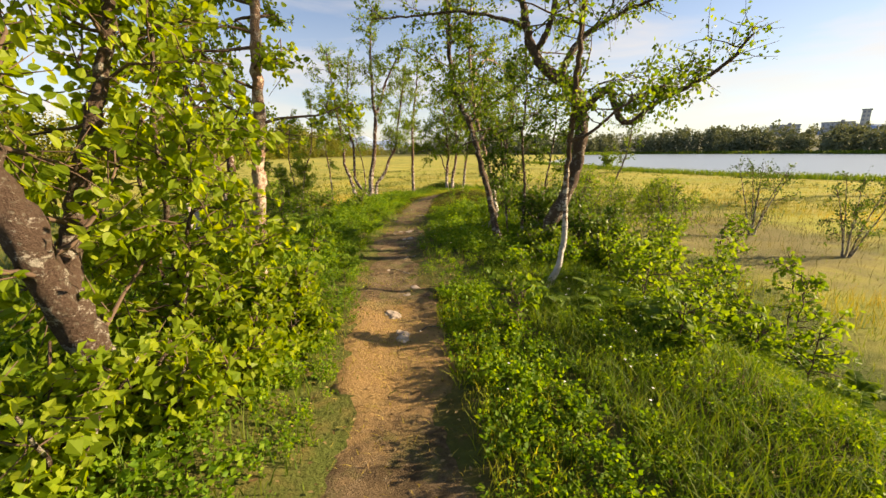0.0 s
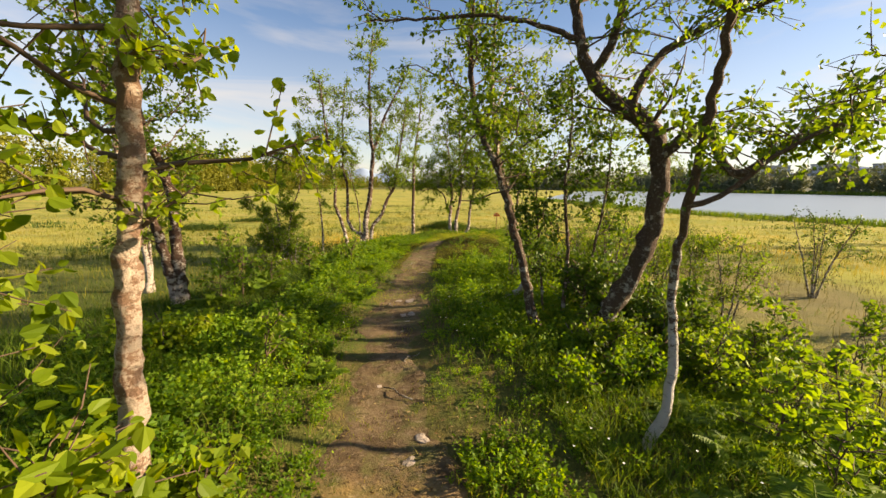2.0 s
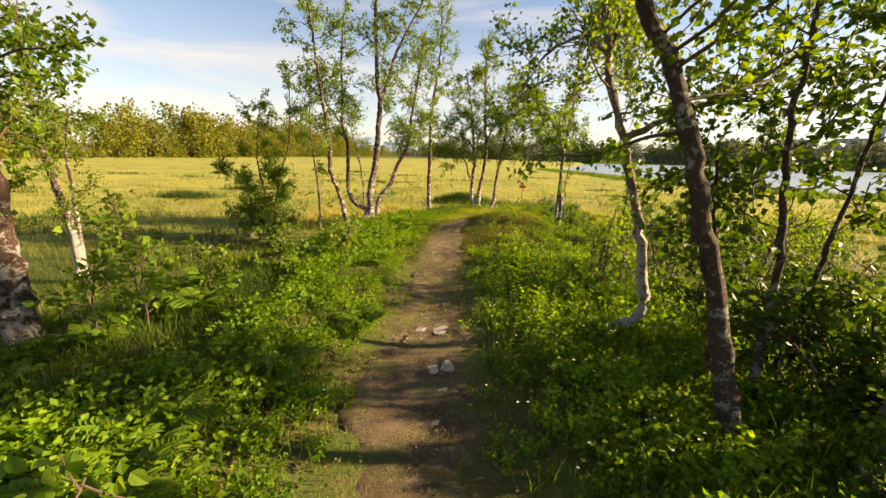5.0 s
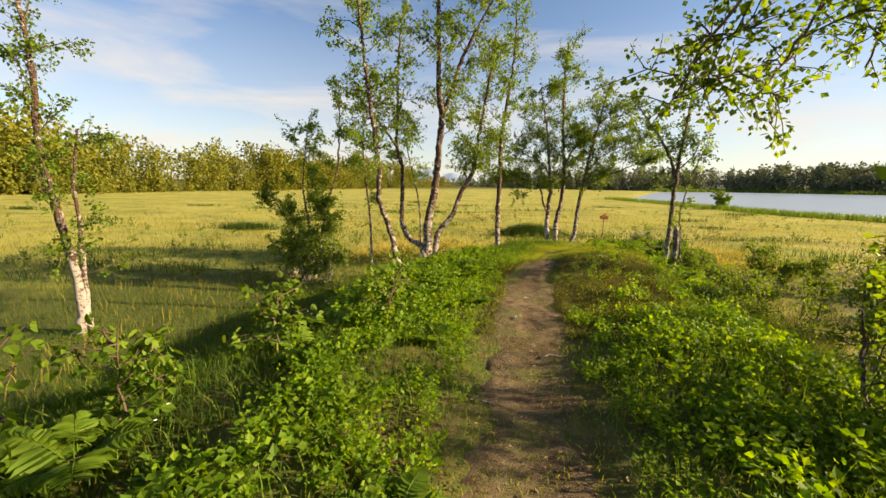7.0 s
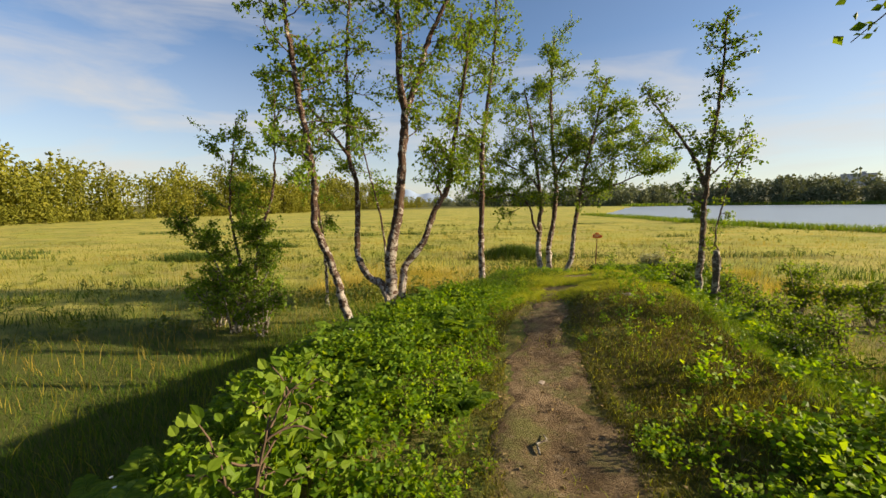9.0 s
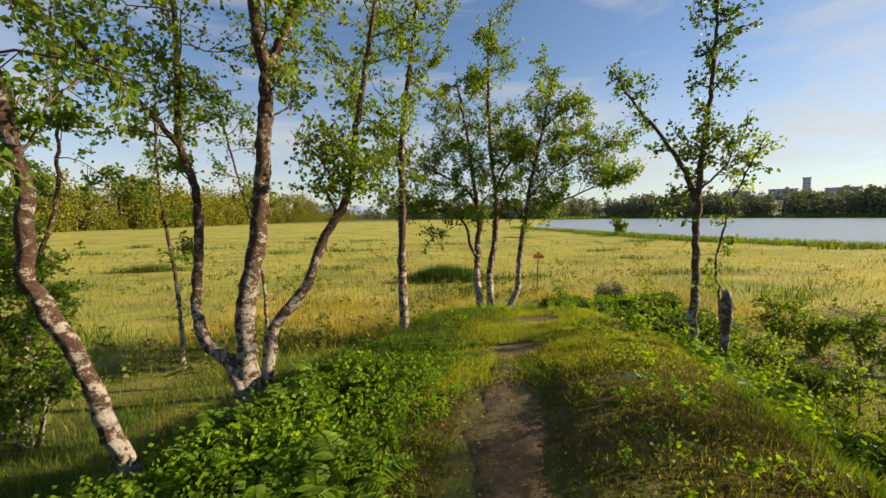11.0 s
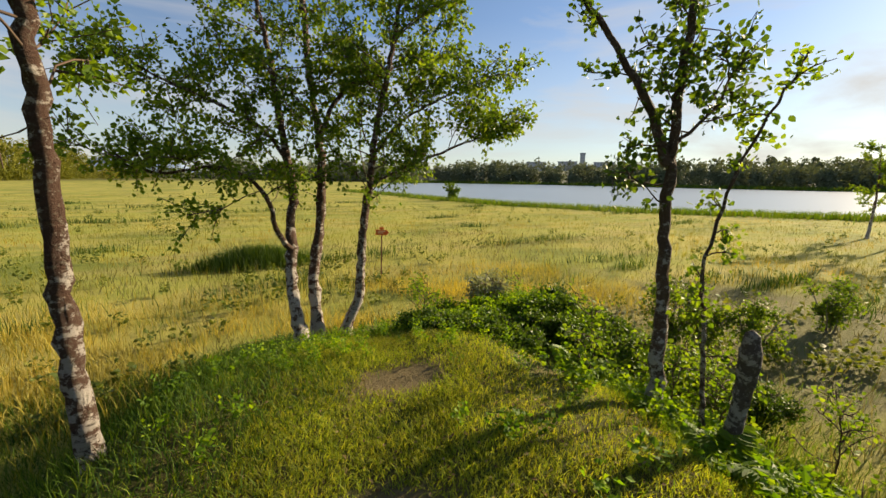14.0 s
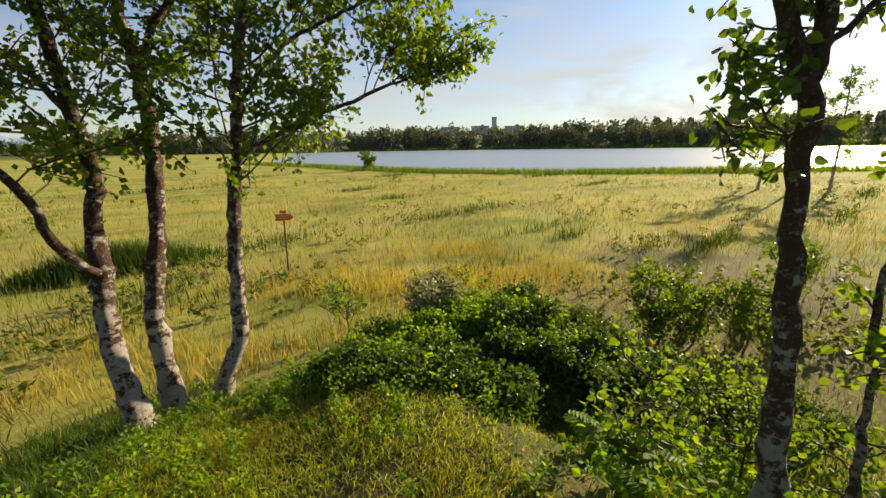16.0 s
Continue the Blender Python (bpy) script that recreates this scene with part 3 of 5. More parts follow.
def build_trees():
    # beside the start of the path
    tree("thick leaning birch with big bright leaves beside the path",
         [(up([(-1.86, 2.0, 0.3), (-1.90, 1.80, 0.85), (-2.0, 1.76, 1.3), (-2.08, 1.8, 1.8)], (-2.2, 2.0, 2.6), (-2.3, 2.1, 3.4)), 0.088, 0.045),
          ([(-1.9, 1.85, 0.72), (-2.0, 2.2, 1.3), (-1.95, 2.5, 2.0), (-1.9, 2.6, 2.9)], 0.05, 0.02)],
         bark=DARK, leaf=NEARLEAF, boughs=22, start=0.1, reach=0.9, rise=0.2, twigs=8, twig=0.34, per_twig=4, size=0.06, fine=True, lean=(0.1, 0.7),
         more=((0, 0.05, 6, 0.5), (1, 0.0, 9, 0.8)))
    tree("broad-leaved alder bush crowding the edge of the path",
         [(up([(-2.0, 2.75, 0.1), (-1.95, 2.7, 0.7), (-1.9, 2.65, 1.4)], (-1.85, 2.7, 2.1), (-1.9, 2.7, 2.7)), 0.024, 0.008),
          (up([(-1.95, 2.65, 0.1), (-1.75, 2.45, 0.55), (-1.6, 2.35, 1.0)], (-1.5, 2.3, 1.5)), 0.018, 0.007),
          (up([(-2.05, 2.8, 0.1), (-2.2, 2.9, 0.8), (-2.3, 3.0, 1.6)], (-2.4, 3.0, 2.4)), 0.02, 0.007),
          (up([(-2.0, 2.7, 0.1), (-1.65, 2.75, 0.4), (-1.45, 2.75, 0.75)]), 0.014, 0.006)],
         name="alder_bush", category="bush", bark=DARK, leaf=NEARLEAF, boughs=20, start=0.08, reach=0.6, rise=0.15, twigs=7, twig=0.28, per_twig=4, size=0.06, fine=True)
    tree("slender upright birch with reddish sunlit bark beside the path",
         [(up([(-1.74, 3.5, 0.3), (-1.69, 3.49, 0.84), (-1.65, 3.51, 1.32), (-1.61, 3.54, 1.78), (-1.59, 3.55, 2.16)], (-1.55, 3.6, 3.0), (-1.6, 3.6, 4.2)), 0.058, 0.025)],
         bark=SUNLIT_BARK, leaf=NEARLEAF, boughs=24, start=0.34, reach=0.95, rise=0.2, twigs=8, per_twig=5, size=0.05, fine=True, lean=(-0.55, 0.1), more=((0, 0.3, 6, 0.35),))
    tree("twin-stemmed leaning birch at the edge of the marsh",
         [(up([(-3.36, 6.61, 0.1), (-3.37, 6.6, 0.76), (-3.37, 6.6, 1.4), (-3.45, 6.54, 1.85), (-3.53, 6.48, 2.13)], (-3.6, 6.5, 2.9), (-3.5, 6.5, 3.8)), 0.075, 0.02),
          (up([(-3.4, 6.58, 0.1), (-3.49, 6.51, 0.88), (-3.59, 6.43, 1.53), (-3.65, 6.39, 1.95)], (-3.8, 6.3, 2.6), (-4.0, 6.3, 3.3)), 0.065, 0.02)],
         boughs=18, start=0.42, reach=0.9, twigs=7, per_twig=10, lean=(-0.3, 0))
    tree("thin pale birch stem at the edge of the marsh",
         [(up([(-4.01, 6.59, 0.05), (-3.98, 6.62, 0.95), (-3.96, 6.64, 1.66)], (-3.98, 6.66, 2.4), (-4.05, 6.7, 3.3)), 0.05, 0.015)], bark=WHITE, boughs=14, reach=0.7, start=0.25)
    tree("small forked birch leaning over the marsh",
         [(up([(-6.42, 10.38, -0.6), (-6.38, 10.43, -0.27), (-6.44, 10.36, 0.69), (-6.49, 10.29, 1.33), (-6.5, 10.28, 1.94)], (-6.48, 10.3, 2.6), (-6.55, 10.3, 3.7)), 0.065, 0.018),
          (up([(-6.35, 10.46, -0.4), (-6.33, 10.48, 0.68), (-6.33, 10.48, 1.19)], (-6.2, 10.5, 1.9)), 0.04, 0.012)],
         boughs=15, start=0.38, reach=0.8, twigs=7, per_twig=8)
    # beside the lake side of the path
    tree("old gnarled birch with a hooked limb and lichened bark",
         [(up([(1.32, 5.55, 0.2), (1.42, 5.50, 0.4), (1.56, 5.44, 0.75), (1.67, 5.38, 1.15), (1.71, 5.38, 1.6)], (1.70, 5.40, 1.85), (1.66, 5.42, 2.03), (1.53, 5.48, 2.18)), 0.096, 0.075),
          ([(1.53, 5.48, 2.18), (1.37, 5.60, 2.33), (1.22, 5.68, 2.48), (1.09, 5.72, 2.72), (1.02, 5.76, 3.05), (0.96, 5.8, 3.4), (1.0, 5.7, 4.1)], 0.075, 0.022),
          ([(1.68, 5.38, 1.82), (1.78, 5.24, 1.96), (1.90, 5.12, 2.07), (1.97, 5.08, 1.92), (2.02, 5.03, 1.74), (2.16, 4.96, 1.68), (2.38, 4.85, 1.90), (2.67, 4.69, 2.06), (2.89, 4.57, 2.22), (3.1, 4.5, 2.5)], 0.052, 0.014),
          ([(1.45, 5.53, 2.28), (1.55, 5.5, 2.55), (1.72, 5.5, 2.75), (2.05, 5.4, 2.95), (2.5, 5.2, 3.1)], 0.05, 0.014),
          ([(1.15, 5.70, 2.6), (1.3, 5.6, 2.9), (1.35, 5.6, 3.4), (1.2, 5.5, 4.0)], 0.045, 0.014),
          ([(1.05, 5.74, 2.9), (0.7, 5.7, 3.0), (0.2, 5.6, 3.05), (-0.3, 5.5, 2.98), (-0.9, 5.4, 2.9)], 0.028, 0.008)],
         name="old_birch_tree", bark=DARK, boughs=8, start=0.9, reach=1.05, twigs=8, per_twig=5, size=0.048, dense=1.9, more=((1, 0.3, 10, 1.2), (3, 0.3, 9, 1.0), (2, 0.5, 5, 0.6)))
    tree("slim birch with a white S-shaped foot",
         [(up([(0.94, 3.96, 0.05), (1.07, 3.98, 0.3), (1.13, 4.08, 0.62), (1.135, 4.15, 1.0), (1.115, 4.05, 1.5), (1.1, 3.93, 1.95), (1.08, 3.84, 2.3)], (1.1, 3.8, 2.9), (1.2, 3.75, 3.8)), 0.03, 0.019),
          ([(1.12, 4.06, 1.45), (1.35, 4.02, 1.56), (1.6, 3.98, 1.78), (1.95, 3.95, 1.95)], 0.018, 0.008)],
         bark=FOOTBARK, boughs=14, start=0.6, reach=0.9, twigs=7, per_twig=8)
    tree("leaning birch with grey lower trunk beside the path",
         [(up([(0.76, 5.73, 0.1), (0.63, 5.8, 0.62), (0.53, 5.84, 1.0), (0.45, 5.88, 1.32), (0.34, 5.94, 1.69), (0.17, 6.03, 2.08)], (0.07, 6.08, 2.51), (0.05, 6.15, 3.1), (0.1, 6.2, 4.0)), 0.05, 0.018)],
         bark=DARK, boughs=24, start=0.36, reach=1.0, twigs=8, per_twig=8)
    tree("birch with its foot bent flat along the ground",
         [(up([(0.60, 7.12, 0.0), (0.70, 7.06, 0.05), (0.80, 7.0, 0.12), (0.88, 6.94, 0.24), (0.88, 6.94, 0.45), (0.8, 7.0, 0.97), (0.72, 7.05, 1.27), (0.66, 7.1, 1.54), (0.57, 7.16, 1.83)], (0.53, 7.2, 2.1), (0.45, 7.3, 2.9), (0.5, 7.3, 4.0)), 0.041, 0.018),
          ([(0.68, 7.08, 1.52), (0.95, 6.98, 1.68), (1.3, 6.9, 1.82), (1.7, 6.9, 2.1)], 0.026, 0.01),
          ([(0.53, 7.2, 2.1), (0.46, 7.6, 2.32), (0.32, 8.0, 2.3), (0.18, 8.35, 2.05), (0.12, 8.65, 1.75)], 0.02, 0.005),
          ([(0.5, 7.25, 2.3), (0.6, 7.7, 2.5), (0.75, 8.2, 2.45), (0.8, 8.6, 2.15), (0.72, 8.9, 1.8)], 0.018, 0.005),
          ([(0.48, 7.25, 2.55), (0.8, 7.8, 2.95), (1.2, 8.4, 2.9), (1.5, 8.9, 2.5), (1.6, 9.2, 2.1)], 0.022, 0.006)],
         bark=WHITE, more=((2, 0.35, 6, 0.55), (3, 0.35, 6, 0.55), (4, 0.2, 9, 0.65)), boughs=18, start=0.40, reach=1.0, twigs=6, per_twig=6, lean=(0.1, 0.35))
    tree("dense dark rowan bush beside the old birch",
         [(up([(1.15, 6.15, 0.2), (1.2, 6.2, 0.8), (1.15, 6.25, 1.5), (1.2, 6.3, 2.2)], (1.15, 6.3, 2.9)), 0.026, 0.01),
          (up([(1.4, 6.3, 0.2), (1.55, 6.3, 0.9), (1.65, 6.3, 1.6)], (1.65, 6.3, 2.2)), 0.02, 0.008),
          (up([(1.0, 6.25, 0.2), (0.9, 6.3, 0.8), (0.85, 6.35, 1.5)]), 0.018, 0.008)],
         name="rowan_bush", category="bush", bark=DARK, leaf=BUSHLEAF, boughs=16, start=0.2, reach=0.6, rise=0.25, twigs=6, twig=0.28, per_twig=8, size=0.05, dense=2.8)
    # the group at the end of the ridge
    tree("crooked birch leaning away from the path",
         [(up([(-2.36, 12.05, -0.05), (-2.44, 11.98, 0.13), (-2.54, 11.93, 0.59), (-2.63, 11.87, 0.89), (-2.68, 11.85, 1.03), (-2.68, 11.86, 1.25), (-2.66, 11.86, 1.48), (-2.7, 11.84, 1.75), (-2.73, 11.82, 2.07), (-2.77, 11.8, 2.38)], (-2.85, 11.8, 3.1), (-2.95, 11.8, 4.0)), 0.05, 0.014)],
         boughs=20, start=0.42, reach=0.75, twigs=7, per_twig=8, more=((0, 0.35, 3, 0.5),))
    tree("birch with a long side limb among the ridge trees",
         [(up([(-2.12, 12.98, 0.0), (-2.2, 12.98, 0.12), (-2.4, 13.1, 0.22), (-2.57, 13.25, 0.36), (-2.7, 13.48, 0.6), (-2.71, 13.62, 1.18), (-2.72, 13.61, 1.59), (-2.81, 13.57, 1.99), (-2.79, 13.58, 2.72)], (-2.8, 13.6, 3.3), (-2.7, 13.6, 4.3)), 0.055, 0.014),
          ([(-2.78, 13.58, 1.92), (-3.04, 13.47, 2.31), (-3.28, 13.37, 2.6), (-3.5, 13.3, 2.9)], 0.028, 0.01)],
         boughs=17, start=0.45, reach=0.75, twigs=7, per_twig=8)
    tree("tall birch with peeling red-brown and white bark",
         [(up([(-2.13, 13.02, -0.15), (-2.12, 13.02, 0.3), (-2.10, 13.02, 0.66), (-2.0, 13.06, 1.19), (-1.93, 13.08, 1.96), (-1.89, 13.09, 2.46)], (-1.94, 13.07, 2.89), (-1.94, 13.07, 3.4), (-1.95, 13.1, 4.3), (-1.85, 13.2, 5.5)), 0.088, 0.016),
          ([(-1.89, 13.09, 2.44), (-1.71, 13.15, 2.88), (-1.58, 13.19, 3.34), (-1.3, 13.2, 3.9), (-0.95, 13.2, 4.5)], 0.05, 0.012)],
         boughs=24, start=0.42, reach=0.9, twigs=7, per_twig=9)
    tree("birch stem curving out from the foot of the tall birch",
         [(up([(-1.99, 13.06, -0.11), (-1.98, 13.12, 0.15), (-1.95, 13.2, 0.4), (-1.72, 13.32, 0.68), (-1.54, 13.45, 1.16), (-1.35, 13.56, 1.51), (-1.27, 13.66, 2.10), (-1.18, 13.75, 2.65)], (-1.1, 13.8, 3.2), (-1.0, 13.9, 4.0)), 0.058, 0.014),
          ([(-1.44, 13.5, 1.36), (-1.53, 13.52, 1.55), (-1.49, 13.55, 1.7), (-1.66, 13.55, 1.94)], 0.018, 0.007)],
         boughs=18, start=0.45, reach=0.75, twigs=7, per_twig=8, more=((0, 0.4, 4, 0.6),))
    tree("thin pale birch stem leaning away over the marsh",
         [(up([(-2.58, 15.02, -0.39), (-2.6, 14.98, 0.1), (-2.62, 14.97, 0.55), (-2.7, 14.97, 1.15), (-2.85, 14.98, 1.75)], (-3.0, 15.0, 2.4), (-3.1, 15.0, 3.0)), 0.028, 0.008)], boughs=10, start=0.5, reach=0.5, twigs=6, per_twig=7)
    straight = tree("thin straight birch beside the path",
         [(up([(-0.81, 14.62, -0.38), (-0.85, 14.62, 0.4), (-0.84, 14.62, 1.11), (-0.83, 14.62, 1.6), (-0.83, 14.62, 2.2)], (-0.7, 14.65, 3.15), (-0.61, 14.65, 3.85), (-0.6, 14.6, 4.8)), 0.06, 0.014)],
         boughs=24, start=0.38, reach=0.85, twigs=7, per_twig=9)
    foot = np.array(straight.location)
    dead = Geo()
    droop = smooth_line([(-0.83, 14.6, 2.17), (-0.96, 14.58, 2.13), (-1.08, 14.56, 2.0), (-1.08, 14.56, 1.86), (-1.05, 14.57, 1.72),
                         (-1.07, 14.57, 1.57), (-1.02, 14.58, 1.47), (-0.9, 14.59, 1.51)], 0.03)
    tube(dead, droop - foot, np.linspace(0.008, 0.003, len(droop)), 6, 0.08)
    for k, far in ((8, (-1.2, 14.55, 2.05)), (18, (-1.22, 14.6, 1.75)), (len(droop) - 6, (-0.95, 14.55, 1.36)), (len(droop) - 1, (-0.78, 14.6, 1.58))):
        a = droop[k]
        twig = smooth_line([a, 0.5 * (a + np.array(far)) + np.array([0.03, 0, 0.03]), far], 0.03)
        tube(dead, twig - foot, np.linspace(0.004, 0.002, len(twig)), 5, 0.08)
    obj("dead_branch", dead.mesh("dead_branch"), TWIG, straight, "bare crooked drooping branch")
    tree("inner birch stem of a clump of three",
         [(up([(0.5, 16.3, -0.38), (0.46, 16.36, -0.1), (0.44, 16.44, 0.12), (0.47, 16.61, 0.81), (0.53, 16.7, 1.2), (0.48, 16.84, 1.72), (0.44, 17.01, 2.37)], (0.37, 17.15, 2.96), (0.2, 17.2, 3.8)), 0.068, 0.014),
          ([(0.45, 16.5, 0.6), (0.30, 16.4, 0.85), (0.26, 16.35, 1.08), (0.08, 16.38, 1.32), (-0.22, 16.44, 1.42), (-0.62, 16.52, 1.36), (-0.9, 16.5, 1.5)], 0.03, 0.008),
          ([(0.5, 16.79, 1.52), (0.28, 16.91, 1.84), (-0.11, 17.0, 2.07), (-0.54, 17.1, 2.25), (-1.0, 17.1, 2.5)], 0.024, 0.008)],
         boughs=24, start=0.36, reach=1.0, twigs=9, per_twig=10, size=0.045, lean=(-0.35, 0), group="clump of three birches")
    tree("middle birch stem of a clump of three, forking high up",
         [(up([(0.68, 16.4, -0.3), (0.67, 16.48, 0.0), (0.69, 16.57, 0.33), (0.80, 16.7, 0.86), (0.86, 16.82, 1.3), (0.88, 16.92, 1.75), (0.83, 17.08, 2.44)], (0.82, 17.2, 3.15), (0.8, 17.2, 3.9), (0.85, 17.2, 4.9)), 0.068, 0.014),
          ([(0.88, 16.84, 1.8), (1.0, 16.83, 2.1), (1.2, 16.82, 2.33), (1.63, 16.75, 2.57), (2.29, 16.6, 2.77)], 0.03, 0.008)],
         boughs=26, start=0.42, reach=1.0, twigs=9, per_twig=10, size=0.045, group="clump of three birches")
    tree("outer birch stem of a clump of three with wide limbs",
         [(up([(0.93, 16.42, -0.34), (1.02, 16.38, -0.18), (1.12, 16.36, 0.06), (1.17, 16.34, 0.75), (1.26, 16.32, 1.34), (1.33, 16.3, 1.85), (1.46, 16.26, 2.47)], (1.55, 16.24, 2.95), (1.7, 16.2, 3.7)), 0.058, 0.014),
          ([(1.22, 16.33, 1.22), (1.45, 16.27, 1.38), (1.81, 16.16, 1.55), (2.27, 16.03, 1.74), (2.75, 15.9, 1.95)], 0.022, 0.007),
          ([(1.3, 16.3, 1.6), (1.6, 16.2, 1.95), (2.1, 16.1, 2.25), (2.6, 16.0, 2.45)], 0.02, 0.007)],
         boughs=24, start=0.34, reach=0.95, twigs=9, per_twig=10, size=0.045, lean=(0.35, 0), group="clump of three birches")
    tree("sparse dark birch with bare upper twigs near the weathered post",
         [(up([(2.21, 13.58, -0.23), (2.24, 13.60, 0.2), (2.27, 13.64, 0.57), (2.31, 13.7, 1.26), (2.34, 13.72, 1.66), (2.38, 13.73, 2.04)], (2.44, 13.73, 2.53), (2.46, 13.74, 2.9), (2.5, 13.75, 3.8)), 0.05, 0.011),
          ([(2.31, 13.71, 1.44), (2.26, 13.8, 1.7), (2.18, 13.88, 1.94), (2.02, 14.05, 2.29), (1.8, 14.2, 2.65), (1.65, 14.3, 3.0)], 0.034, 0.008),
          ([(2.34, 13.72, 1.55), (2.48, 13.6, 1.75), (2.56, 13.55, 1.95), (2.6, 13.5, 2.15)], 0.014, 0.005)],
         bark=MOTTLED, leaf=BUSHLEAF, boughs=18, start=0.36, reach=0.42, twigs=6, twig=0.16, per_twig=6, size=0.043, fine=True, dense=1.8, more=((0, 0.42, 9, 0.2),))
    tree("young rowan stem growing against the dark birch",
         [(up([(2.40, 13.36, -0.2), (2.36, 13.4, 0.4), (2.33, 13.45, 0.82), (2.36, 13.42, 1.05), (2.40, 13.38, 1.37), (2.48, 13.28, 1.7)], (2.56, 13.17, 2.02)), 0.018, 0.006)],
         name="young_rowan", bark=DARK, leaf=FERN, boughs=12, start=0.3, reach=0.16, twigs=3, twig=0.10, per_twig=5, size=0.034, fine=True)


build_trees()


# ---- shrubs and saplings ----
def shrub(label, x, y, height, spread, stems=5, leaf=None, bark=None, name="shrub", category="shrub", size=0.042, dense=1.0, group=""):
    z = float(land(x, y)) - 0.05
    lines = []
    for k in range(stems):
        a = 2 * np.pi * k / stems + rng.uniform(-0.4, 0.4)
        r = spread * rng.uniform(0.35, 0.9)
        h = height * rng.uniform(0.65, 1.0)
        foot = (x + 0.05 * math.cos(a), y + 0.05 * math.sin(a), z)
        mid = (x + 0.45 * r * math.cos(a), y + 0.45 * r * math.sin(a), z + 0.5 * h)
        top = (x + r * math.cos(a) + rng.normal(0, 0.06), y + r * math.sin(a), z + h)
        lines.append(([foot, mid, top], 0.010 + 0.006 * height, 0.005))
    return tree(label, lines, name, category, bark or DARK, leaf or LEAF, boughs=max(4, int(7 * dense)), start=0.2, reach=0.32 * height, rise=0.5,
                twigs=5, twig=0.13 * height + 0.06, per_twig=max(4, int(8 * dense)), size=size, group=group, dense=1.25)


def sapling(label, x, y, height, leaf=None, size=0.05, group="", lean=0.06):
    z = float(land(x, y)) - 0.03
    a = rng.uniform(0, 6.28)
    top = (x + lean * math.cos(a), y + lean * math.sin(a), z + height)
    mid = (x + 0.2 * lean, y - 0.2 * lean, z + 0.5 * height)
    return tree(label, [([(x, y, z), mid, top], 0.004 + 0.005 * height, 0.003)], "sapling", "sapling", TWIG, leaf or FERN, boughs=10, start=0.25,
                reach=0.22 + 0.12 * height, rise=0.5, twigs=3, twig=0.12, per_twig=7, size=size, fine=True, group=group, dense=1.4)


